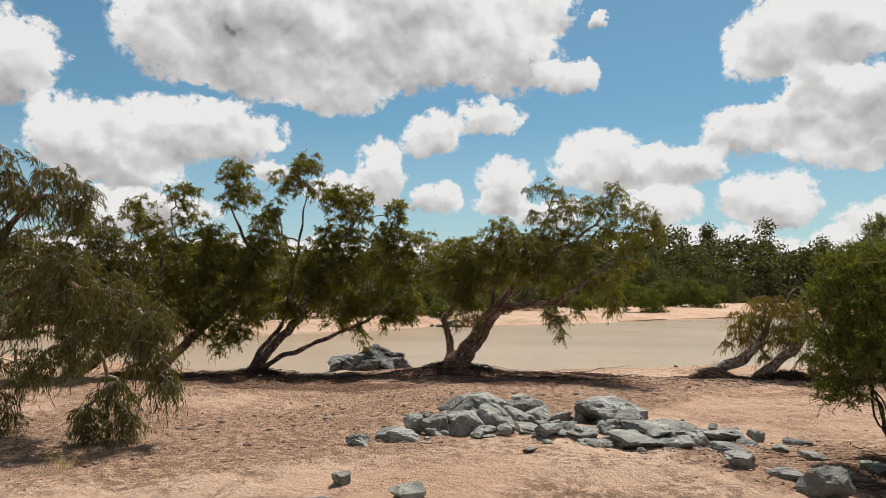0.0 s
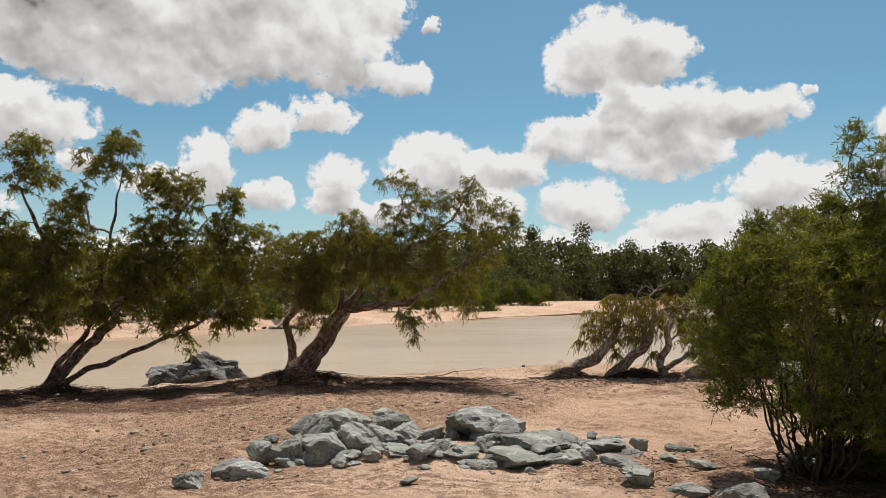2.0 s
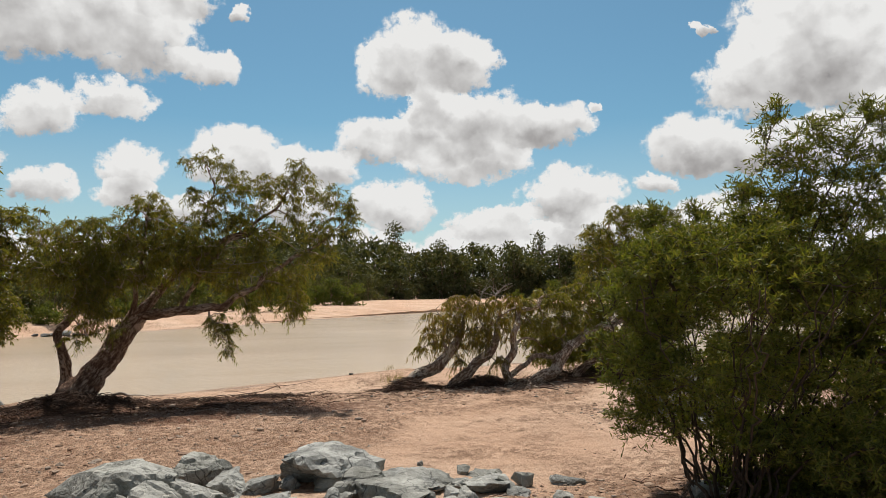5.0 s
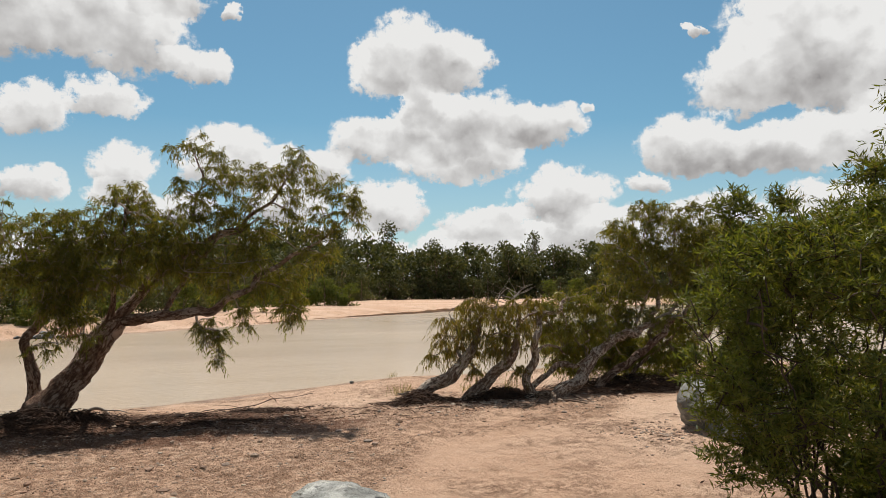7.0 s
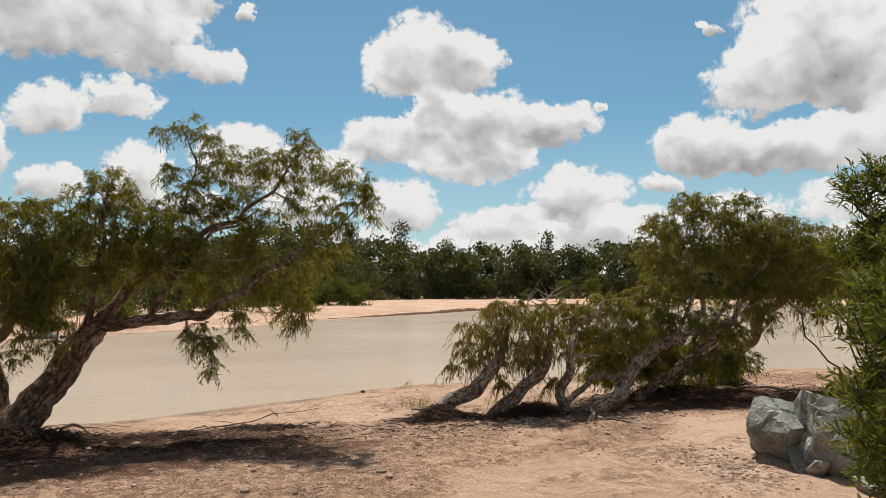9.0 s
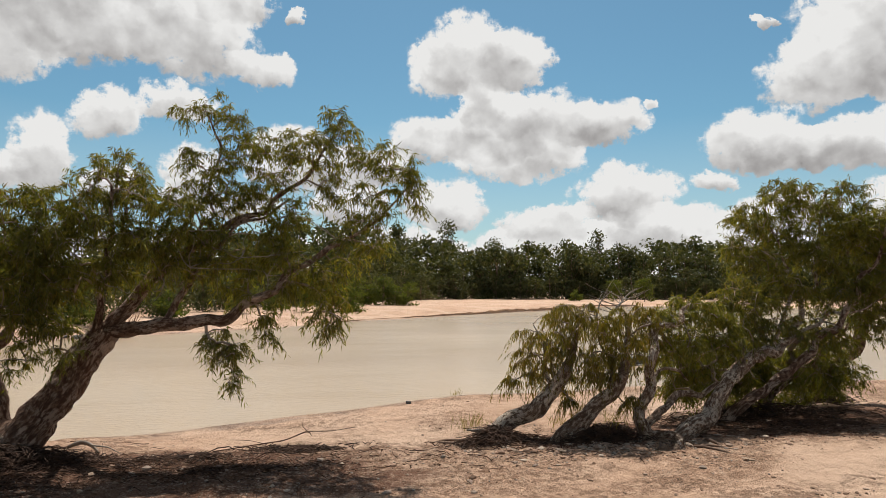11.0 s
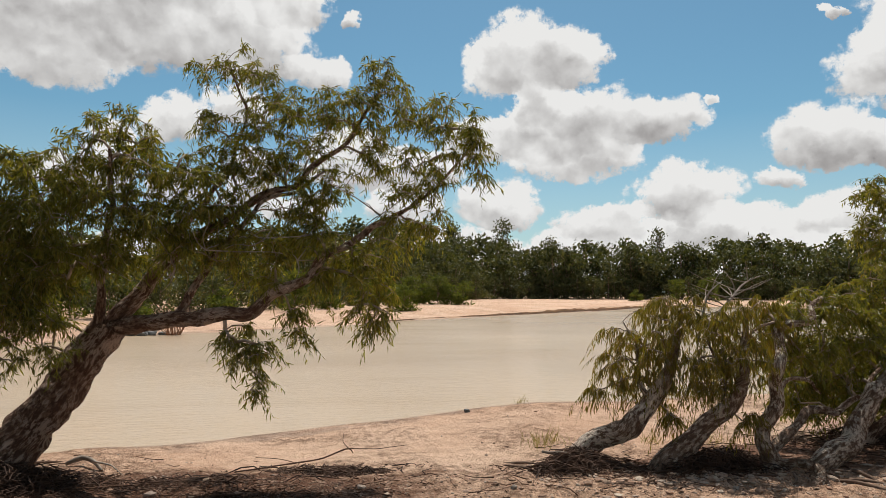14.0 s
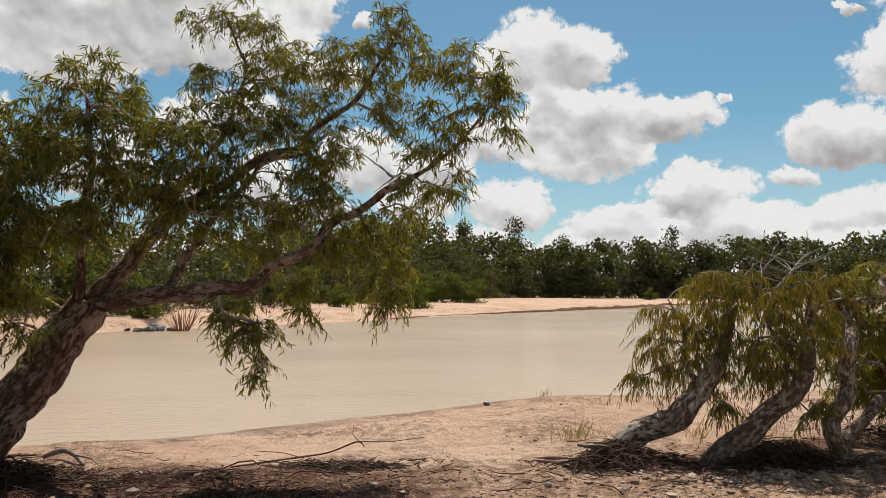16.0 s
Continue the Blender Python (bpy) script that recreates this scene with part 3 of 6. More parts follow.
def boulder_mesh(name, size, seed, material, level=4, facets=12, soft=110.0, joints=1.05, proud=0.045):
    """A broken block: a ball cut by planes, with slightly worn edges and a lumpy skin."""
    rng = np.random.default_rng(seed)
    d, f = ICO[level]
    n = rng.normal(size=(facets, 3))
    n /= np.linalg.norm(n, axis=1)[:, None]
    n = np.vstack([n, [(0, 0, 1), (0, 0, -1)]])
    n[-2] += rng.normal(size=3) * 0.22
    n[-2] /= np.linalg.norm(n[-2])
    dist = np.concatenate([rng.uniform(0.42, 0.95, facets), [0.62, 0.8]])
    r = dist / np.maximum(d @ n.T, 0.06)
    r = -np.log(np.exp(-soft * np.minimum(r, 3)).sum(1)) / soft
    v = d * np.clip(r, 0.2, 1.5)[:, None]
    k = 1.7 + rng.random()
    lump = np.array([noise.fractal(Vector(p * k) + Vector((seed * 3.1, 0, 0)), 1.0, 2.1, 4) for p in v])
    ridge = np.array([abs(noise.noise(Vector(p * 2.6) + Vector((0, seed * 2.3, 0)))) for p in v])
    v = v * (1 + 0.035 * lump - 0.07 * np.clip(0.05 - ridge, 0, 1) / 0.05)[:, None]
    joint, chunk = [], []
    for p in v:
        dd, pts = noise.voronoi(Vector(p * joints) + Vector((seed * 1.9, seed * 0.7, 0)))
        joint.append(dd[1] - dd[0])
        chunk.append(math.sin(pts[0].x * 91.7 + pts[0].y * 47.3 + pts[0].z * 13.1))
    joint, chunk = np.array(joint), np.array(chunk)
    v = v * (1 + proud * chunk - 0.10 * np.clip(0.10 - joint, 0, 1) / 0.10)[:, None]
    v = (v - (v.max(0) + v.min(0)) / 2) / (v.max(0) - v.min(0)) * np.array(size)
    return mesh_of(name, v, f, material, False)


def rock_on(name, x, y, w, h, seed, label, material=None, group="", turn=0.0, sink=0.22, tilt=(0, 0), flat=1.0, level=4, lift=0.0, joints=1.05, proud=0.045, wider=1.15):
    ob = new(name, boulder_mesh(name, (w * wider, w * flat * wider, h * 0.98 * (1 + sink)), seed, material or ROCK, level, joints=joints, proud=proud))
    z = float(ground_height(x, y)) + lift
    ob.matrix_world = pose(x, y, z + h * (1 + sink) / 2 - h * sink, tilt[0], tilt[1], turn)
    return tagged(ob, label, "rock", group)


PILE_WEST = [(-2.89, 8.73, 0.28, 0.21), (-2.53, 9.21, 0.54, 0.24), (-2.41, 9.65, 0.30, 0.36), (-2.13, 9.71, 0.37, 0.40), (-1.89, 10.5, 0.98, 0.58), (-2.06, 9.62, 0.33, 0.23),
             (-1.73, 9.78, 0.46, 0.37), (-1.57, 10.11, 0.32, 0.42), (-1.29, 10.13, 0.56, 0.50), (-1.44, 9.61, 0.26, 0.20), (-0.97, 10.37, 0.44, 0.42), (-0.67, 10.72, 0.38, 0.30),
             (-0.98, 11.1, 0.48, 0.50), (-0.43, 10.71, 0.32, 0.24), (-0.78, 9.87, 0.46, 0.17), (-0.39, 9.95, 0.62, 0.27), (-1.32, 9.35, 0.18, 0.10), (-1.81, 9.7, 0.36, 0.20)]
PILE_EAST = [(0.34, 10.89, 0.84, 0.50), (-0.09, 10.79, 0.2, 0.20), (0.5, 10.58, 0.60, 0.31), (1.25, 10.46, 0.60, 0.27), (0.8, 10.05, 0.64, 0.29), (0.71, 9.6, 0.66, 0.23),
             (1.12, 9.56, 0.42, 0.22), (0.38, 9.54, 0.34, 0.2), (-0.01, 9.64, 0.34, 0.19), (0.07, 9.31, 0.35, 0.14), (1.51, 9.81, 0.26, 0.23), (1.88, 10.21, 0.42, 0.21),
             (1.97, 10.76, 0.28, 0.12), (1.77, 9.44, 0.36, 0.19), (2.12, 9.92, 0.26, 0.13), (1.74, 8.62, 0.30, 0.26), (1.6, 10.34, 0.32, 0.19), (1.13, 10.99, 0.34, 0.12)]
STRAY = [(2.87, 10.27, 0.40, 0.10), (2.12, 8.22, 0.36, 0.11), (-1.67, 6.5, 0.34, 0.13), (-2.46, 6.75, 0.19, 0.12), (2.29, 7.3, 0.42, 0.30), (-2.47, 6.2, 0.3, 0.05),
         (2.55, 7.9, 0.26, 0.17), (2.5, 8.15, 0.24, 0.08), (3.77, 9.1, 0.38, 0.15), (3.19, 8.75, 0.24, 0.11), (0.43, 12.15, 0.72, 0.13), (2.75, 9.3, 0.3, 0.09), (2.45, 9.6, 0.2, 0.08)]
for i, (x, y, w, h) in enumerate(PILE_WEST):
    rock_on("boulder", x, y, w, h * 0.88, 100 + i, "grey-green angular boulder in the heap on the sand", group="rock heap", turn=i * 47 % 90 - 45, flat=0.9, level=4, wider=1.36, joints=1.25, proud=0.06, lift=-0.055)
for i, (x, y, w, h) in enumerate(PILE_EAST):
    rock_on("boulder", x, y, w, h * 0.9, 200 + i, "blue-grey jointed boulder half sunk in sand", group="rock heap", turn=i * 61 % 80 - 40, flat=0.95, level=4, wider=1.32, joints=1.2, proud=0.06, lift=-0.06)
for i, (x, y, w, h) in enumerate(STRAY):
    rock_on("stone", x, y, w, h, 300 + i, "loose grey-green stone lying on gravelly sand", group="stray stones", turn=i * 71 % 90, level=3)
rock_on("brown_stone", -0.65, 8.35, 0.18, 0.07, 340, "small brown stone lying on smooth sand", level=3)

# the pair of boulders beside the shrub
for x, y, w, h, s, turn in ((6.4, 13.55, 0.70, 0.74, 401, 20), (6.75, 12.85, 1.0, 0.96, 403, -25), (6.3, 13.1, 0.42, 0.38, 405, 50), (6.35, 12.3, 0.5, 0.12, 407, 10), (6.25, 12.85, 0.3, 0.2, 409, 70), (7.0, 13.2, 0.6, 0.6, 411, 5)):
    rock_on("boulder", x, y, w, h, s, "large rounded grey boulder with cracks beside the shrub", group="boulders by the shrub", turn=turn, flat=0.9, level=4, joints=1.0, proud=0.045)

# the outcrop at the water's edge, dark below and pale on top
for x, y, w, h, s, turn in ((-6.95, 19.9, 1.25, 0.62, 501, 15), (-5.95, 20.3, 1.2, 0.62, 503, -30), (-6.3, 20.5, 1.1, 0.88, 505, 40), (-7.35, 20.1, 0.65, 0.45, 507, 80), (-5.45, 20.2, 0.6, 0.5, 509, 5), (-6.35, 19.8, 0.8, 0.48, 511, 60), (-6.6, 20.3, 0.7, 0.72, 513, 25)):
    rock_on("outcrop_rock", x, y, w, h, s, "dark grey river rock with pale top at the waterline", ROCK_WET, "outcrop in the water", turn, flat=1.0, lift=-0.06 - gz(x, y), level=4, joints=1.7, proud=0.10)
# rocks on the far spit
for x, y, w, h, s in ((-9.9, 49.0, 0.6, 0.3, 521), (-9.4, 49.2, 0.5, 0.34, 523), (-8.9, 49.5, 0.4, 0.2, 525), (-10.4, 48.8, 0.45, 0.2, 527), (-9.7, 49.6, 0.5, 0.4, 529), (-11.0, 48.8, 0.35, 0.16, 531)):
    rock_on("spit_rock", x, y, w, h, s, "dark rock on the far sandy spit", ROCK_WET, "far spit rocks", s * 37 % 180, level=3, sink=0.15)


# broken pieces wedged between the boulders and lying round them
chips = np.random.default_rng(77)
for i in range(54):
    a, b = chips.random(), chips.normal()
    x = -2.6 + 4.9 * a
    y = 10.0 + 0.55 * b - 0.25 * np.sin(a * 5)
    w = chips.uniform(0.07, 0.22)
    rock_on("rock_chip", x, y, w, w * chips.uniform(0.4, 0.9), 700 + i % 14, "small angular grey rock chip lying among the boulders", group="rock chips", turn=chips.uniform(0, 360), level=2, lift=-0.01 + (0.04 * chips.random() if abs(b) < 0.5 else 0))

# ---- trees ----


def resample(path, step):
    p = np.array(path, float)
    seg = np.linalg.norm(np.diff(p[:, :3], axis=0), axis=1)
    s = np.concatenate([[0], np.cumsum(seg)])
    n = max(3, int(s[-1] / step) + 1)
    q = np.linspace(0, s[-1], n)
    out = np.stack([np.interp(q, s, p[:, k]) for k in range(p.shape[1])], 1)
    for _ in range(2):
        out[1:-1] = 0.25 * out[:-2] + 0.5 * out[1:-1] + 0.25 * out[2:]
    return out


class Soup:
    """Collects vertices and faces for one mesh."""

    def __init__(self):
        self.v, self.f, self.n, self.g = [], [], 0, []

    def add(self, v, f, grain):
        self.g.append(np.asarray(grain, float))
        self.v.append(np.asarray(v, float))
        self.f += [[i + self.n for i in q] for q in f]
        self.n += len(v)

    def mesh(self, name, material, smooth=True):
        me = mesh_of(name, np.concatenate(self.v) if self.v else np.zeros((0, 3)), self.f, material, smooth)
        if self.g:
            me.attributes.new("grain", "FLOAT_VECTOR", "POINT").data.foreach_set("vector", np.concatenate(self.g).astype(np.float32).ravel())
        return me


def tube(soup, path, radii, sides, rough=0.0, seed=0.0):
    p = np.asarray(path, float)
    n = len(p)
    t = np.gradient(p, axis=0)
    t /= np.linalg.norm(t, axis=1)[:, None] + 1e-9
    ref = np.array([0.3, 0.2, 1.0]) if abs(t[0][2]) < 0.9 else np.array([1.0, 0.1, 0.0])
    a = np.cross(t, ref)
    a /= np.linalg.norm(a, axis=1)[:, None] + 1e-9
    b = np.cross(t, a)
    ang = np.linspace(0, 2 * np.pi, sides, endpoint=False)
    r = np.asarray(radii, float)[:, None] * np.ones(sides)
    ring = p[:, None] + r[..., None] * (np.cos(ang)[None, :, None] * a[:, None] + np.sin(ang)[None, :, None] * b[:, None])
    if rough:
        flat = ring.reshape(-1, 3)
        k = np.array([noise.fractal(Vector((c[0] * 5 + seed, c[1] * 5, c[2] * 3.2)), 0.9, 2.2, 4) for c in flat]).reshape(n, sides)
        ring = p[:, None] + (ring - p[:, None]) * (1 + rough * k)[..., None]
    i = np.arange(n - 1)[:, None] * sides
    j = np.arange(sides)[None]
    j2 = (j + 1) % sides
    f = np.stack([i + j, i + j2, i + sides + j2, i + sides + j], -1).reshape(-1, 4).tolist()
    f += [list(range(sides))[::-1], [(n - 1) * sides + k for k in range(sides)]]
    run = np.concatenate([[0], np.cumsum(np.linalg.norm(np.diff(p, axis=0), axis=1))]) + seed * 2.7
    grain = np.stack([r * np.cos(ang), r * np.sin(ang), np.repeat(run[:, None], sides, 1)], -1)
    soup.add(ring.reshape(-1, 3), f, grain.reshape(-1, 3))


def leaf_mesh(name, base, way, length, width, material, rng, curl=0.18):
    """Narrow leaves, one folded blade each, from arrays of places and directions."""
    m = len(base)
    side = np.cross(way, rng.normal(size=(m, 3)))
    side /= np.linalg.norm(side, axis=1)[:, None] + 1e-9
    out = np.cross(way, side)
    L, W = length[:, None], width[:, None]
    bow = out * L * curl * rng.uniform(-1, 1, (m, 1))
    mid = base + way * L * 0.45 + bow
    tip = base + way * L
    v = np.stack([base, mid - side * W / 2, tip, mid + side * W / 2], 1).reshape(-1, 3)
    me = bpy.data.meshes.new(name)
    me.vertices.add(4 * m)
    me.vertices.foreach_set("co", v.astype(np.float32).ravel())
    me.loops.add(4 * m)
    me.loops.foreach_set("vertex_index", np.arange(4 * m, dtype=np.int32))
    me.polygons.add(m)
    me.polygons.foreach_set("loop_start", np.arange(0, 4 * m, 4, dtype=np.int32))
    me.polygons.foreach_set("loop_total", np.full(m, 4, np.int32))
    me.materials.append(material)
    me.update(calc_edges=True)
    me.validate()
    return me


CLUMP = 0.62


def grow(limbs, blobs, rng, rise=0.25, pull=0.0, share=CLUMP):
    """Branches from the limbs to places in the crown's clumps. Returns the branch paths with radii, and the tips."""
    pts = np.concatenate([resample(l, 0.12)[:, :3][len(l) > 2 and 4:] for l in limbs])
    nodes, parent, load = list(pts), [-1] * len(pts), [0] * len(pts)
    goals = []
    for cx, cy, cz, rx, ry, rz, n in blobs:
        rx, ry, rz = rx - pull, ry - pull, rz - pull
        d = rng.normal(size=(n, 3))
        d /= np.linalg.norm(d, axis=1)[:, None]
        n = max(4, int(n * share))
        d = d[:n]
        goals.append(np.array([cx, cy, cz]) + d * (rng.random((n, 1)) ** 0.42) * np.array([rx, ry, rz]))
    goals = np.concatenate(goals)
    near = np.array([np.linalg.norm(pts - g, axis=1).min() for g in goals])
    paths, tips = [], []
    arr = np.zeros((len(nodes) + len(goals) * 14, 3))
    arr[:len(nodes)] = pts
    count = len(nodes)
    for gi in np.argsort(near):
        g = goals[gi]
        off = g - arr[:count]
        dist = np.linalg.norm(off, axis=1)
        cost = dist + 0.5 * np.maximum(0, -off[:, 2]) + 0.04 * rng.random(count)
        k = int(np.argmin(cost))
        a, d = arr[k], dist[k]
        c = a + (g - a) * 0.45 + np.array([0, 0, rise * d]) + rng.normal(size=3) * 0.07 * d
        m = int(np.clip(d / 0.16, 2, 12))
        s = np.linspace(0, 1, m + 1)[1:, None]
        curve = (1 - s) ** 2 * a + 2 * s * (1 - s) * c + s ** 2 * g
        first = count
        arr[count:count + m] = curve
        for q in range(m):
            parent.append(k if q == 0 else count + q - 1)
            load.append(0)
        count += m
        load[count - 1] += 1
        paths.append((k, first, count))
        way = curve[-1] - (curve[-2] if m > 1 else a)
        tips.append((g, way / (np.linalg.norm(way) + 1e-9)))
    for i in range(count - 1, -1, -1):
        if parent[i] >= 0:
            load[parent[i]] += load[i]
    load = np.array(load)
    out = []
    for k, a, b in paths:
        idx = [k] + list(range(a, b))
        out.append((arr[idx], np.concatenate([[0.0042 * np.sqrt(load[a])], 0.0042 * np.sqrt(np.maximum(load[a:b], 1))]) + 0.0015))
    return out, tips


def sprays(tips, rng, twigs=4, leaves=11, reach=0.34, droop=0.55, leaf=0.105, wide=0.014, hang=0.95, up=0.2, spread=0.42):
    """Twiglets at the branch tips with hanging leaves along them."""
    p = np.repeat(np.array([t[0] for t in tips]), twigs, 0)
    w = np.repeat(np.array([t[1] for t in tips]), twigs, 0)
    m = len(p)
    d = rng.normal(size=(m, 3)) * np.array([1, 1, 0.6]) + w * 0.6 + np.array([0, 0, up])
    d /= np.linalg.norm(d, axis=1)[:, None]
    size = reach * rng.uniform(0.55, 1.35, m)
    fall = droop * rng.uniform(0.5, 1.4, m)

    def at(s):
        return p + d * (size * s)[:, None] + np.array([0, 0, -1]) * (size * fall * s ** 2)[:, None]
    lines = np.stack([at(np.full(m, s)) for s in (0, 0.5, 1.0)], 1)
    base, way = [], []
    for k in range(leaves):
        s = np.clip((k + rng.random(m)) / leaves, 0.08, 1)
        b = at(s)
        t = d - np.array([0, 0, 1]) * (2 * fall * s)[:, None]
        t /= np.linalg.norm(t, axis=1)[:, None]
        y = t * 0.5 + rng.normal(size=(m, 3)) * spread + np.array([0, 0, -hang])
        base.append(b)
        way.append(y / np.linalg.norm(y, axis=1)[:, None])
    base, way = np.concatenate(base), np.concatenate(way)
    return lines, base, way, leaf * rng.uniform(0.6, 1.3, len(base)), wide * rng.uniform(0.7, 1.3, len(base))


def twig_lines(soup, lines, radius):
    for line in lines[::2]:
        tube(soup, line, np.linspace(radius, radius * 0.4, len(line)), 3)


def tree(name, at, label, limbs, blobs, seed, bark, leaf_mat, group="", roots=0, root_reach=1.2, root_mat=None, sides=12, category="tree", rough=0.22, twig_mat=None, wavy=0.0, thin=0.60, **kw):
    """A tree of named parts: trunk, limbs, branches, crown and bare roots."""
    rng = np.random.default_rng(seed)
    top = thing(name, at, label, category, group)
    for i, limb in enumerate(limbs):
        q = resample(limb, 0.07)
        if i or wavy:
            u = np.linspace(0, 1, len(q))
            sway = np.array([[noise.noise(Vector((k * 0.9 + 3 * c, seed + i * 7.7, c))) for c in range(3)] for k in u * len(q) * 0.16])
            q[:, :3] += (0.16 if i else wavy) * sway * np.minimum(1, 4 * u * (1 - u))[:, None]
            q[:, 3] *= thin if i else 0.92
            limbs[i] = [tuple(v) for v in q]
        s = Soup()
        tube(s, q[:, :3], q[:, 3], sides if i == 0 else max(7, sides - 3), rough, seed * 1.3 + i)
        part("trunk" if i == 0 else "limb", s.mesh("trunk" if i == 0 else "limb", bark), top)
    paths, tips = grow(limbs, blobs, rng)
    s = Soup()
    for p, r in paths:
        tube(s, p, r, 4)
    lines, base, way, length, width = sprays(tips, rng, **kw)
    tagged(part("branch_work", s.mesh("branch_work", twig_mat or TWIG), top), kind="stuff")
    s = Soup()
    twig_lines(s, lines, 0.0028)
    tagged(part("twig_spray", s.mesh("twig_spray", twig_mat or TWIG), top), kind="stuff")
    part("crown", leaf_mesh("crown", base, way, length, width, leaf_mat, rng), top)
    for k in range(roots):
        a = rng.uniform(0, 2 * np.pi)
        n = 9
        reach = root_reach * rng.uniform(0.5, 1.2)
        x, y = at[0] + 0.12 * np.cos(a), at[1] + 0.12 * np.sin(a)
        line = []
        for i in range(n):
            u = i / (n - 1)
            a += rng.normal() * 0.6
            x, y = x + np.cos(a) * reach / n, y + np.sin(a) * reach / n
            line.append((x, y, float(ground_height(x, y)) - 0.12 * (1 - u) ** 6 + 0.34 * u * (1 - u) ** 3 + 0.03 * rng.random() * (1 - u) - 0.03 * u))
        s = Soup()
        tube(s, resample(line, 0.08), np.linspace(0.034, 0.005, len(resample(line, 0.08))) * rng.uniform(0.4, 1.1), 6, 0.25, k)
        part("root", s.mesh("root", root_mat or ROOT), top)
    return top


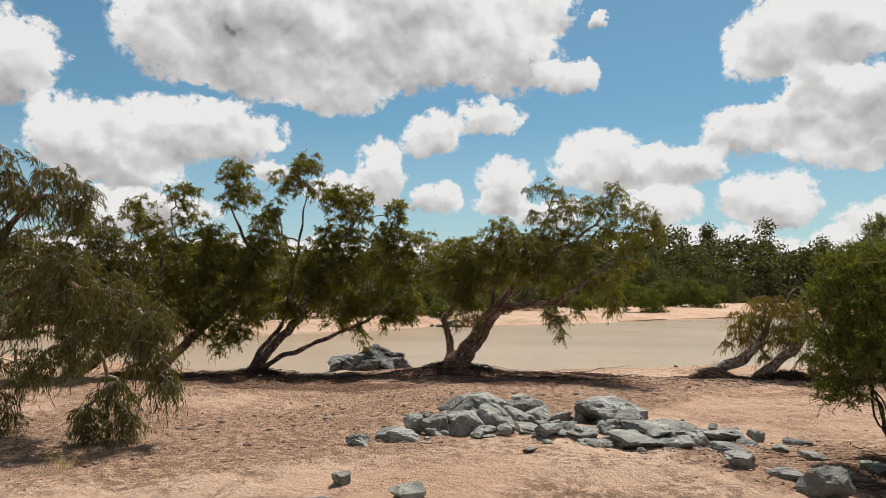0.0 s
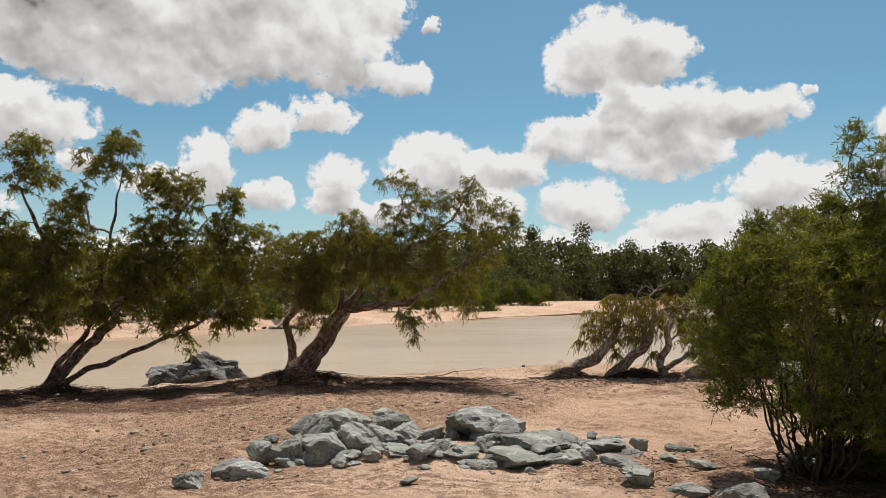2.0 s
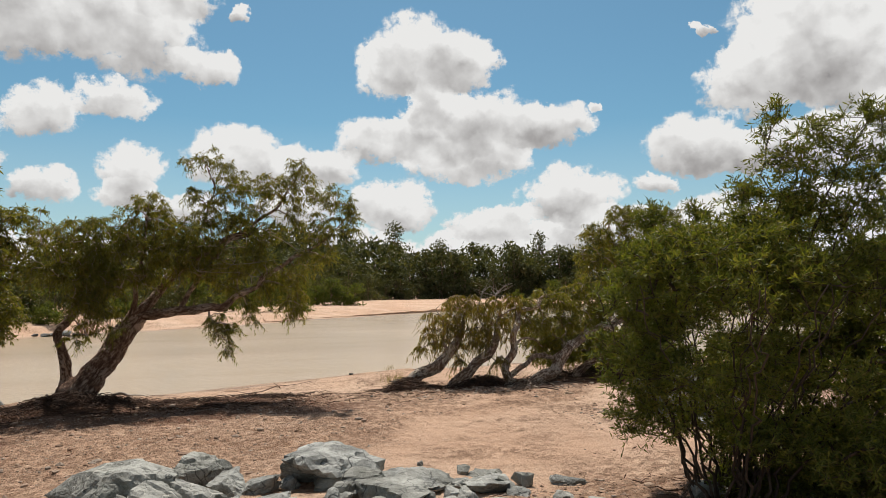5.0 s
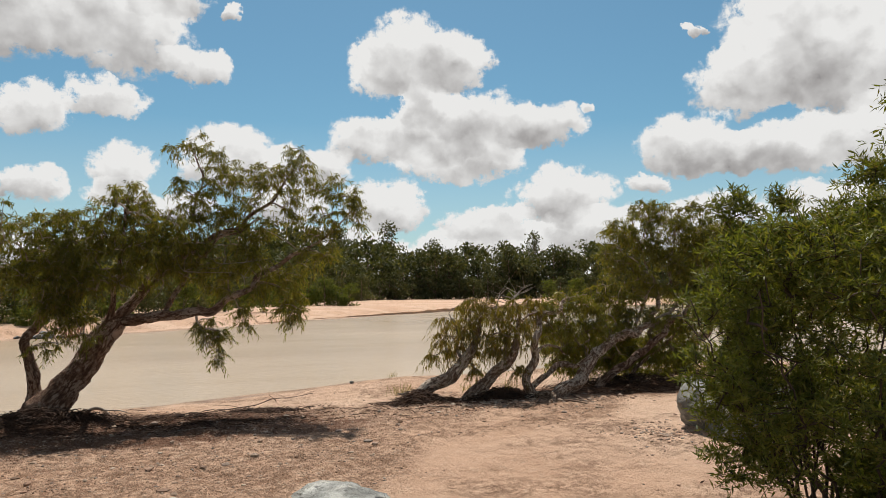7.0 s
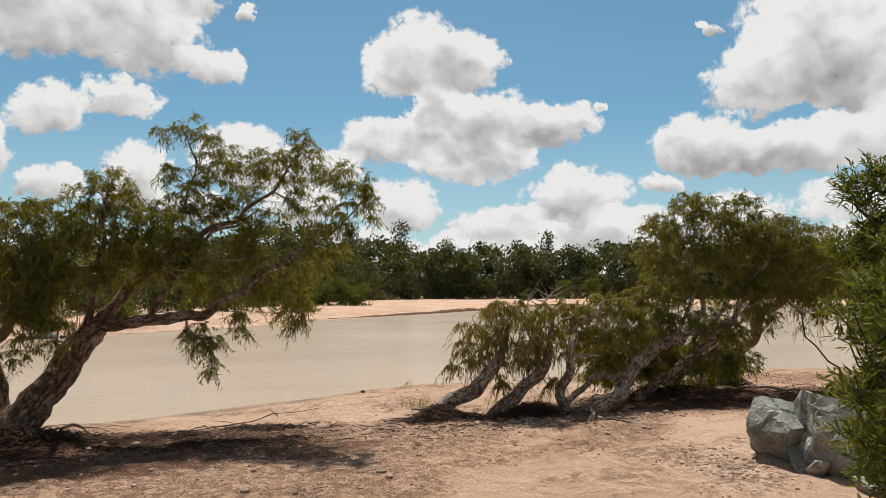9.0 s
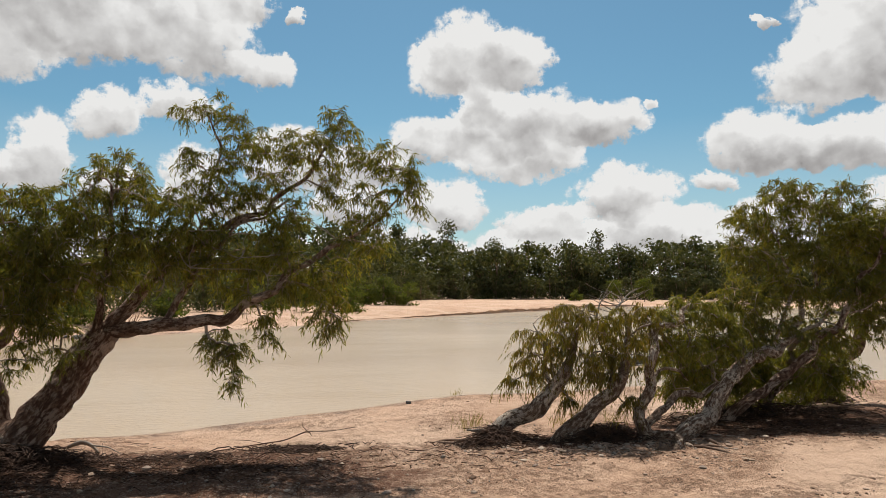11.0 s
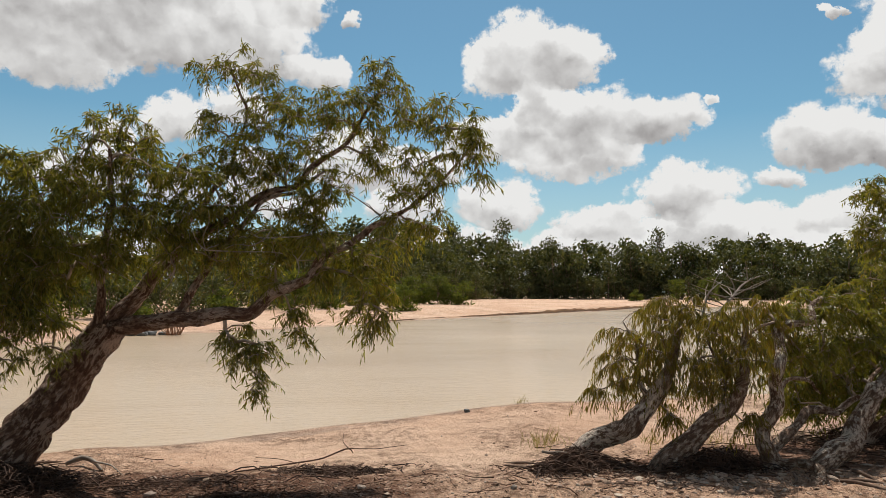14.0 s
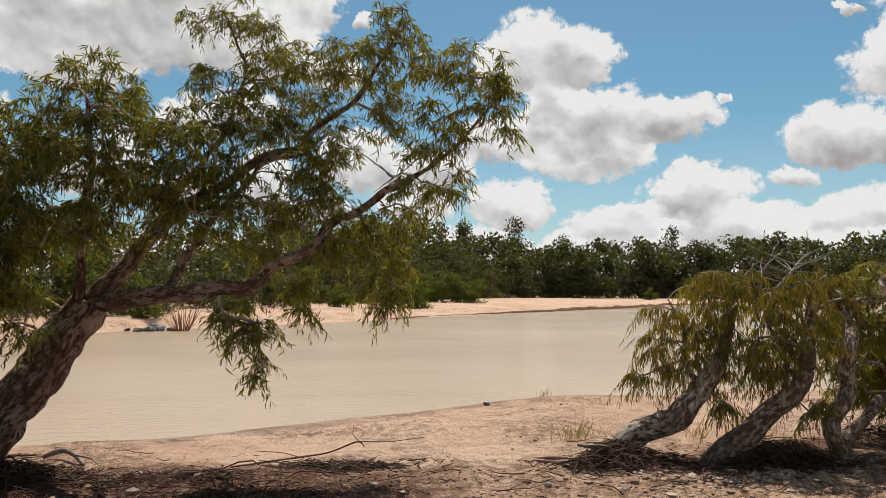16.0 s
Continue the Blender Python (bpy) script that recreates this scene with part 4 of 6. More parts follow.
# the big leaning paperbark on the bank
big_paperbark = tree("paperbark_tree", (-3.55, 18.25, gz(-3.55, 18.25)), "large leaning paperbark with flaking bark and drooping crown on the bank",
     [[(-3.85, 18.1, -0.1, 0.44), (-3.55, 18.15, 0.3, 0.33), (-3.17, 18.2, 0.72, 0.26), (-2.84, 18.3, 1.22, 0.225), (-2.58, 18.38, 1.66, 0.21), (-2.36, 18.42, 1.98, 0.19)],
      [(-2.4, 18.42, 1.9, 0.22), (-2.08, 18.42, 2.33, 0.2), (-1.86, 18.45, 2.58, 0.17), (-1.44, 18.5, 3.03, 0.13), (-0.88, 18.55, 3.42, 0.1), (-0.29, 18.55, 3.75, 0.075), (0.23, 18.48, 4.14, 0.055), (0.68, 18.37, 4.76, 0.035), (0.86, 18.31, 5.2, 0.02)],
      [(-2.29, 18.35, 1.98, 0.2), (-1.62, 18.1, 2.03, 0.18), (-1.02, 18, 2.13, 0.16), (-0.59, 18, 2.2, 0.14), (-0.23, 18, 2.39, 0.12), (0.01, 18, 2.69, 0.1), (0.38, 17.95, 3.04, 0.085), (0.73, 17.9, 3.24, 0.07), (1.07, 17.8, 3.36, 0.055), (1.36, 17.6, 3.55, 0.04), (1.74, 17.35, 4.05, 0.02)],
      [(-2, 18.5, 2.45, 0.12), (-1.58, 18.85, 3.28, 0.09), (-1.08, 18.95, 4.01, 0.06), (-0.93, 18.98, 4.75, 0.04), (-1.15, 19, 5.3, 0.018)],
      [(-2.5, 18.4, 1.8, 0.12), (-2.35, 18.1, 2.5, 0.09), (-2.2, 17.8, 3.2, 0.06), (-2.15, 17.5, 3.9, 0.03)],
      [(-1.62, 18.1, 2.03, 0.1), (-1.45, 18.2, 2.33, 0.09), (-1.18, 18.3, 2.75, 0.075), (-0.89, 18.4, 3.19, 0.06), (-0.56, 18.5, 3.5, 0.05), (0.09, 18.5, 3.9, 0.03)],
      [(-3.85, 18.3, 0, 0.32), (-3.68, 18.4, 0.45, 0.26), (-3.55, 18.44, 0.75, 0.21), (-3.72, 18.4, 1.5, 0.17), (-3.65, 18.4, 2, 0.14), (-3.3, 18.4, 2.67, 0.08), (-3.1, 18.3, 3.2, 0.03)]],
     [(-1.18, 18.9, 5.36, 0.4, 0.4, 0.32, 20), (-0.73, 18.9, 5.15, 0.37, 0.4, 0.33, 20), (-0.49, 18.8, 4.69, 0.38, 0.45, 0.29, 23), (-1.28, 18.7, 4.49, 0.22, 0.3, 0.28, 14), (-0.88, 18.7, 4.39, 0.34, 0.45, 0.32, 22), (-0.03, 18.6, 4.71, 0.46, 0.5, 0.29, 28), (0.38, 18.5, 4.71, 0.38, 0.45, 0.32, 24), (-0.21, 18.5, 4.19, 0.45, 0.5, 0.31, 28), (-0.67, 18.5, 3.91, 0.44, 0.5, 0.31, 28), (0.74, 18.3, 5.13, 0.27, 0.35, 0.3, 16), (0.95, 18.3, 4.84, 0.24, 0.35, 0.29, 12), (0.63, 18.3, 4.45, 0.3, 0.4, 0.28, 15), (1.29, 17.6, 4.43, 0.31, 0.4, 0.22, 21), (1.69, 17.3, 4.23, 0.31, 0.4, 0.23, 22), (1.28, 17.5, 3.95, 0.31, 0.4, 0.26, 18), (1.76, 17.3, 3.87, 0.23, 0.35, 0.23, 12), (1.06, 17.7, 3.7, 0.28, 0.4, 0.2, 10), (1.45, 17.5, 3.63, 0.29, 0.35, 0.14, 9), (0.67, 18.2, 3.98, 0.33, 0.4, 0.28, 17), (0.13, 18.2, 3.74, 0.36, 0.45, 0.3, 23), (-0.18, 18.2, 3.44, 0.36, 0.4, 0.24, 27), (-2.15, 17.8, 4.17, 0.34, 0.5, 0.22, 27), (-2.39, 17.7, 3.83, 0.38, 0.5, 0.27, 30), (-1.86, 17.8, 3.87, 0.38, 0.5, 0.28, 30), (-1.46, 18, 3.81, 0.38, 0.5, 0.29, 29), (-1.1, 18.3, 3.83, 0.32, 0.5, 0.3, 24), (-1.11, 18.2, 3.35, 0.42, 0.5, 0.27, 45), (-3.04, 17.7, 3.71, 0.31, 0.5, 0.23, 23), (-3.32, 17.7, 3.57, 0.38, 0.5, 0.29, 27), (-2.73, 17.7, 3.33, 0.45, 0.55, 0.33, 68), (-3.22, 17.8, 2.98, 0.45, 0.55, 0.37, 74), (-2.19, 17.7, 3.28, 0.45, 0.55, 0.31, 46), (-1.68, 17.9, 3.27, 0.4, 0.5, 0.28, 46), (-2.78, 17.9, 2.76, 0.49, 0.5, 0.34, 74), (-3.2, 17.8, 2.43, 0.38, 0.5, 0.33, 62), (-2.26, 17.9, 2.83, 0.36, 0.5, 0.28, 43), (-3.8, 17.8, 2.97, 0.44, 0.6, 0.5, 74), (-3.84, 17.7, 3.65, 0.38, 0.6, 0.35, 24), (-1.65, 18.1, 2.92, 0.4, 0.5, 0.26, 32), (-1.07, 18.2, 2.93, 0.42, 0.5, 0.27, 35), (-0.45, 18.2, 2.97, 0.43, 0.5, 0.27, 35), (0.11, 18.2, 2.98, 0.4, 0.5, 0.27, 30), (0.53, 18.1, 2.8, 0.36, 0.45, 0.24, 27), (0.94, 17.9, 3.08, 0.35, 0.45, 0.23, 22), (1.36, 17.8, 3.22, 0.27, 0.4, 0.16, 10), (-0.58, 18.1, 2.58, 0.35, 0.4, 0.2, 16), (0.01, 18.1, 2.58, 0.32, 0.4, 0.2, 16), (-0.91, 17.95, 1.9, 0.19, 0.25, 0.16, 13), (-0.74, 17.95, 1.69, 0.2, 0.28, 0.23, 18), (-0.68, 17.95, 1.39, 0.11, 0.16, 0.14, 6), (-0.18, 18, 1.99, 0.18, 0.25, 0.24, 14), (0.68, 18.1, 2.12, 0.21, 0.3, 0.21, 18), (0.68, 18.1, 2.44, 0.32, 0.35, 0.2, 21), (-3.01, 17.8, 2.05, 0.38, 0.4, 0.24, 31), (-3.29, 17.8, 1.71, 0.28, 0.3, 0.21, 11), (-2.73, 17.8, 1.7, 0.15, 0.25, 0.19, 6)],
     11, BARK, LEAF, roots=26, root_reach=1.3, sides=18, rough=0.30, thin=0.52, twigs=6, leaves=14, reach=0.215, droop=0.6, leaf=0.102, wide=0.0145, hang=0.75, spread=0.55)
# bare dead twigs inside its crown
dead = np.random.default_rng(9)
for x, y, z in ((-1.55, 17.95, 2.65), (-1.2, 17.8, 2.85), (-0.55, 17.85, 3.0), (-2.2, 17.7, 2.6), (-0.2, 17.9, 2.75), (0.75, 17.9, 3.3), (-2.6, 17.6, 3.2)):
    s = Soup()
    for k in range(4):
        a = np.array([x, y, z])
        d = dead.normal(size=3) * np.array([0.34, 0.2, 0.2]) + np.array([0.12, 0, 0.06])
        line = resample(np.array([a, a + d * 0.4 + dead.normal(size=3) * 0.04, a + d * 0.75 + dead.normal(size=3) * 0.05, a + d]), 0.06)
        tube(s, line, np.linspace(0.009, 0.003, len(line)), 4)
    part("dead_twig", s.mesh("dead_twig", DEAD), big_paperbark, "bare pale dead twig")
tree("paperbark_tree", (-9.0, 17.0, gz(-9.0, 17.0)), "spreading paperbark with several leaning stems at the waterline",
     [[(-8.95, 16.95, 0.0, .20), (-8.71, 17.04, 0.35, .15), (-8.2, 17.31, 1.03, .13), (-7.66, 17.55, 1.72, .115), (-7.11, 17.76, 2.65, .09), (-6.68, 17.89, 3.76, .06), (-5.95, 18.05, 4.8, .025)],
      [(-8.8, 16.95, 0.15, .13), (-8.3, 17.1, 0.46, .12), (-7.69, 17.29, 0.76, .105), (-6.87, 17.65, 1.11, .09), (-5.85, 17.97, 1.55, .07), (-5.25, 18.1, 2.04, .055), (-4.7, 18.2, 2.7, .03)],
      [(-8.9, 16.95, 0.1, .14), (-8.44, 17.13, 0.97, .11), (-8.05, 17.32, 1.57, .10), (-7.8, 17.42, 2.96, .075), (-7.67, 17.47, 3.89, .055), (-7.48, 17.55, 5.3, .02)]],
     [(-7.6, 17.6, 5.96, 0.39, 0.4, 0.41, 39), (-8.02, 17.5, 5.4, 0.5, 0.4, 0.47, 36), (-7.08, 17.8, 5.15, 0.57, 0.5, 0.41, 44), (-6.27, 18, 4.75, 0.66, 0.6, 0.6, 73), (-5.12, 18.1, 4.67, 0.35, 0.4, 0.38, 29), (-5.27, 18.1, 4.04, 0.53, 0.5, 0.53, 57), (-6.6, 17.9, 3.92, 0.79, 0.7, 0.66, 101), (-5.8, 18, 3.21, 0.86, 0.7, 0.66, 109), (-6.8, 17.8, 2.89, 0.81, 0.7, 0.66, 109), (-4.88, 18.2, 2.98, 0.56, 0.6, 0.72, 78), (-8.53, 17.3, 4.44, 0.59, 0.5, 0.56, 52), (-8.59, 17.3, 3.58, 0.65, 0.6, 0.65, 73), (-7.71, 17.6, 2.81, 0.7, 0.6, 0.59, 78), (-5.84, 17.9, 2.12, 0.74, 0.6, 0.4, 60), (-5.17, 18.1, 1.73, 0.47, 0.4, 0.34, 31), (-7.16, 17.7, 2.27, 0.62, 0.5, 0.44, 44), (-4.41, 18.2, 3.6, 0.44, 0.4, 0.53, 34), (-6.02, 18, 1.26, 0.14, 0.2, 0.22, 6), (-8.44, 17.4, 2.34, 0.47, 0.5, 0.47, 34), (-6.45, 17.8, 1.73, 0.62, 0.5, 0.37, 47), (-4.8, 18.2, 2.05, 0.47, 0.5, 0.47, 47), (-7.81, 17.5, 1.88, 0.53, 0.5, 0.37, 39), (-7.26, 17.7, 3.36, 0.72, 0.6, 0.56, 73)],
     23, BARK_DARK, LEAF, "paperbarks on the bank", wavy=0.2, roots=16, root_reach=1.6, twigs=6, leaves=15, reach=0.21, leaf=0.11, wide=0.0225, hang=0.6, spread=0.65)
tree("paperbark_tree", (-10.8, 15.9, gz(-10.8, 15.9)), "dark leaning paperbark with open feathery top at the waterline",
     [[(-10.95, 15.65, 0.0, .19), (-10.68, 15.81, 0.4, .15), (-10.3, 16.08, 0.93, .125), (-9.73, 16.44, 1.58, .11), (-8.98, 16.83, 2.33, .09), (-8.75, 16.9, 3.25, .06), (-9.3, 16.7, 4.6, .025)],
      [(-9.9, 16.35, 1.45, .08), (-10.1, 16.3, 2.4, .06), (-10.5, 16.0, 3.6, .045), (-10.6, 15.9, 4.5, .02)]],
     [(-9.2, 16.7, 5.61, 0.46, 0.4, 0.4, 38), (-9.07, 16.7, 4.99, 0.52, 0.5, 0.46, 42), (-10.36, 16.2, 5, 0.45, 0.4, 0.33, 30), (-10.25, 16.2, 4.35, 0.36, 0.4, 0.39, 22), (-11.63, 16, 4.58, 0.45, 0.4, 0.42, 35), (-11.16, 16, 4.04, 0.45, 0.5, 0.45, 38), (-9.38, 16.6, 3.16, 0.88, 0.7, 0.66, 100), (-10.15, 16.4, 2.7, 0.87, 0.7, 0.66, 95), (-8.76, 16.7, 2.56, 0.54, 0.6, 0.69, 75), (-10.65, 16.1, 3.44, 0.66, 0.6, 0.6, 70), (-9.53, 16.5, 1.96, 0.69, 0.6, 0.51, 62), (-8.79, 16.8, 1.73, 0.39, 0.5, 0.45, 32), (-10.45, 16.2, 1.88, 0.51, 0.5, 0.51, 42), (-9.45, 16.5, 0.99, 0.15, 0.2, 0.27, 8), (-8.58, 16.8, 3.32, 0.45, 0.5, 0.61, 45), (-9.97, 16.3, 1.51, 0.65, 0.5, 0.39, 50), (-9.08, 16.6, 1.36, 0.51, 0.5, 0.36, 38), (-9.67, 16.5, 3.84, 0.66, 0.6, 0.54, 62), (-10.7, 16.1, 2.47, 0.6, 0.6, 0.6, 62), (-11.1, 16, 1.73, 0.53, 0.5, 0.5, 45)],
     29, BARK_DARK, LEAF, "paperbarks on the bank", wavy=0.2, roots=12, root_reach=1.4, twigs=6, leaves=15, reach=0.21, leaf=0.11, wide=0.0225, hang=0.6, spread=0.65)
tree("paperbark_tree", (-12.4, 14.2, gz(-12.4, 14.2)), "paperbark with low leaning trunk and dense hanging crown",
     [[(-12.5, 13.9, 0.0, .2), (-11.97, 14.1, 0.3, .16), (-11.53, 14.48, 0.75, .14), (-11.05, 14.83, 1.25, .12), (-10.43, 15.24, 2.04, .09), (-10.4, 15.3, 3.4, .03)],
      [(-11.9, 14.2, 0.5, .11), (-12.2, 14.0, 1.6, .08), (-12.3, 13.8, 2.8, .05), (-12.0, 14, 3.8, .02)]],
     [(-11.53, 14.3, 3.81, 0.65, 0.6, 0.49, 62), (-10.89, 14.4, 3.33, 0.61, 0.6, 0.57, 64), (-11.79, 14.3, 2.72, 0.74, 0.7, 0.6, 83), (-10.69, 14.6, 2.39, 0.63, 0.6, 0.6, 69), (-11.98, 14.2, 1.77, 0.65, 0.6, 0.62, 64), (-11.04, 14.4, 1.44, 0.59, 0.5, 0.51, 51), (-10.33, 14.8, 1.36, 0.41, 0.5, 0.41, 28), (-12.48, 13.8, 3.38, 0.67, 0.7, 0.67, 64)],
     37, BARK_DARK, LEAF_DULL, "paperbarks on the bank", wavy=0.2, roots=8, root_reach=1.2, twigs=6, leaves=15, reach=0.21, leaf=0.11, wide=0.0225, hang=0.6, spread=0.65)
# the near tree whose boughs hang into the clearing
tree("paperbark_tree", (-10.2, 8.6, gz(-10.2, 8.6)), "dark paperbark with long weeping boughs brushing the sand",
     [[(-10.4, 8.5, 0.0, .26), (-9.9, 8.5, 0.9, .22), (-9.2, 8.4, 1.9, .18), (-8.5, 8.2, 2.6, .09), (-7.9, 8.1, 3.3, .045), (-7.3, 8.0, 3.75, .018)],
      [(-9.3, 8.4, 1.8, .10), (-8.3, 8.3, 2.3, .075), (-7.2, 8.3, 2.5, .055), (-6.4, 8.2, 2.4, .03), (-5.9, 8.2, 2.1, .015)],
      [(-9.6, 8.4, 1.4, .09), (-8.6, 8.5, 1.7, .07), (-7.6, 8.6, 1.75, .045), (-6.7, 8.5, 1.5, .02)]],
     [(-8, 8.1, 4.15, 0.36, 0.4, 0.31, 36), (-7.15, 8, 3.96, 0.27, 0.3, 0.16, 23), (-6.74, 8, 3.74, 0.15, 0.25, 0.22, 19), (-7.59, 8.1, 3.58, 0.44, 0.45, 0.29, 44), (-6.95, 8.1, 3.5, 0.25, 0.3, 0.22, 25), (-7.98, 8.1, 3.11, 0.36, 0.4, 0.37, 38), (-7.63, 8.2, 2.63, 0.44, 0.45, 0.35, 44), (-6.99, 8.2, 2.71, 0.38, 0.4, 0.28, 36), (-7.88, 8.3, 2.03, 0.48, 0.45, 0.37, 48), (-7.05, 8.3, 2.16, 0.44, 0.45, 0.35, 46), (-6.27, 8.2, 2.36, 0.35, 0.4, 0.26, 36), (-6.37, 8.3, 1.89, 0.43, 0.45, 0.31, 46), (-5.71, 8.2, 2.02, 0.3, 0.35, 0.26, 36), (-7.2, 8.4, 1.52, 0.44, 0.4, 0.29, 42), (-7.89, 8.4, 1.3, 0.45, 0.4, 0.29, 38), (-5.74, 8.2, 1.56, 0.29, 0.35, 0.33, 38), (-5.53, 8.2, 1.16, 0.2, 0.25, 0.21, 21), (-6.37, 8.3, 1.01, 0.29, 0.3, 0.22, 27), (-6.58, 8.2, 0.63, 0.2, 0.25, 0.23, 21), (-6.08, 8.2, 0.69, 0.2, 0.25, 0.23, 21), (-6.53, 8.2, 0.3, 0.07, 0.12, 0.17, 6), (-8.09, 8.3, 0.71, 0.26, 0.3, 0.32, 21), (-8.85, 8.3, 2.88, 0.5, 0.5, 0.74, 63), (-8.02, 8.3, 0.32, 0.16, 0.2, 0.16, 8)],
     43, BARK, LEAF_DULL, sides=12, twigs=6, leaves=12, reach=0.24, droop=0.9, leaf=0.115, wide=0.014, hang=1.1, spread=0.5)

# leaning saplings and the thicket beside them
tree("paperbark_sapling", (2.85, 17.75, gz(2.85, 17.75)), "short leaning paperbark sapling with pale trunk and weeping yellow-green leaves",
     [[(3, 17.75, 0, 0.19), (3.12, 17.7, 0.5, 0.155), (3.48, 17.65, 0.71, 0.15), (3.8, 17.6, 0.92, 0.135), (4.07, 17.6, 1.18, 0.115), (4.27, 17.6, 1.55, 0.07), (4.35, 17.6, 1.98, 0.03)],
      [(3.99, 17.6, 1.11, 0.06), (3.87, 17.75, 1.47, 0.04), (3.8, 17.85, 1.82, 0.025), (3.77, 17.9, 2.04, 0.012)]],
     [(4.14, 17.8, 2.23, 0.31, 0.4, 0.18, 18), (3.79, 17.9, 1.89, 0.28, 0.35, 0.24, 17), (4.18, 17.7, 1.87, 0.35, 0.4, 0.26, 24), (3.65, 18, 1.53, 0.25, 0.3, 0.22, 13), (3.74, 17.9, 1.23, 0.13, 0.2, 0.22, 6), (4.1, 17.7, 1.51, 0.32, 0.35, 0.26, 21), (4.2, 17.6, 1.19, 0.22, 0.3, 0.2, 12), (4.19, 17.5, 0.96, 0.09, 0.15, 0.11, 4), (3.49, 18, 1.22, 0.1, 0.15, 0.07, 4), (4.44, 17.6, 2.2, 0.25, 0.35, 0.18, 12)],
     53, BARK_PALE, LEAF_YOUNG, "leaning saplings", wavy=0.08, roots=14, root_reach=.8, twigs=7, leaves=15, reach=0.23, droop=1.1, leaf=0.105, wide=0.0115, hang=1.35, spread=0.38)
tree("paperbark_sapling", (3.6, 17.0, gz(3.6, 17.0)), "short leaning paperbark sapling with twisted trunk and weeping leaves",
     [[(3.78, 17.35, 0, 0.2), (3.94, 17.35, 0.34, 0.17), (4.1, 17.3, 0.54, 0.15), (4.39, 17.2, 0.8, 0.12), (4.77, 17.2, 1.09, 0.105), (4.91, 17.2, 1.37, 0.09), (5.02, 17.3, 1.71, 0.06), (5.13, 17.4, 2.13, 0.025)],
      [(4.62, 17.2, 0.93, 0.05), (4.76, 17.3, 1.29, 0.04), (4.67, 17.4, 1.64, 0.03), (4.56, 17.4, 2.06, 0.015)]],
     [(4.57, 17.4, 1.99, 0.33, 0.4, 0.23, 21), (4.49, 17.4, 1.58, 0.3, 0.35, 0.26, 20), (4.82, 17.2, 1.69, 0.31, 0.35, 0.25, 19), (4.49, 17.3, 1.24, 0.21, 0.25, 0.17, 8), (4.91, 17.3, 2.14, 0.31, 0.4, 0.2, 19), (5.35, 17.5, 2.2, 0.27, 0.35, 0.19, 15), (5.16, 17.3, 1.85, 0.23, 0.3, 0.24, 14), (5.06, 17.2, 1.51, 0.15, 0.25, 0.21, 6), (4.75, 17.2, 1.31, 0.17, 0.2, 0.14, 6), (4.91, 17.1, 0.98, 0.06, 0.1, 0.1, 4), (5.6, 17.6, 1.9, 0.19, 0.3, 0.19, 9)],
     59, BARK_PALE, LEAF_YOUNG, "leaning saplings", wavy=0.08, roots=14, root_reach=.8, twigs=7, leaves=15, reach=0.23, droop=1.1, leaf=0.105, wide=0.0115, hang=1.35, spread=0.38)
tree("paperbark_tree", (5.3, 17.0, gz(5.3, 17.0)), "young paperbark with white forked trunk in the thicket",
     [[(5.35, 16.95, 0.18, 0.16), (5.21, 17, 0.5, 0.1), (4.98, 17.05, 0.68, 0.1), (5.12, 17.1, 0.89, 0.095), (5.3, 17.1, 1.14, 0.085), (5.29, 17.15, 1.48, 0.075), (5.5, 17.3, 1.78, 0.07), (5.9, 17.5, 2.09, 0.05), (6.43, 17.8, 2.34, 0.025)],
      [(5.2, 17.1, 0.25, 0.12), (5.08, 17.1, 0.56, 0.1), (5.38, 17.2, 0.75, 0.1), (5.84, 17.4, 0.88, 0.09), (6.48, 17.7, 0.91, 0.08), (7.16, 18, 1.07, 0.06), (7.66, 18.2, 1.39, 0.035)],
      [(5.32, 17.15, 1.23, 0.05), (5.7, 17.3, 1.45, 0.045), (6.06, 17.5, 1.33, 0.035), (6.24, 17.6, 1.15, 0.02)]],
     [(6.56, 17.9, 2.24, 0.53, 0.45, 0.33, 52), (6.06, 17.7, 1.76, 0.39, 0.4, 0.35, 40), (7.13, 18, 1.84, 0.59, 0.45, 0.41, 52), (7.54, 18.2, 2.46, 0.52, 0.45, 0.4, 46), (6.88, 18.2, 1.27, 0.46, 0.4, 0.32, 34), (6.34, 18.2, 1.12, 0.29, 0.35, 0.27, 18), (5.88, 17.7, 2.09, 0.28, 0.3, 0.24, 20), (6.48, 18.4, 1.51, 0.37, 0.4, 0.33, 44), (7.04, 18.6, 1.27, 0.38, 0.4, 0.3, 44)],
     61, BARK_PALE, LEAF, "thicket trees", wavy=0.22, roots=10, root_reach=.9, twigs=6, leaves=14, reach=0.22, droop=.75, leaf=0.105, wide=0.017, hang=0.75, spread=0.6)
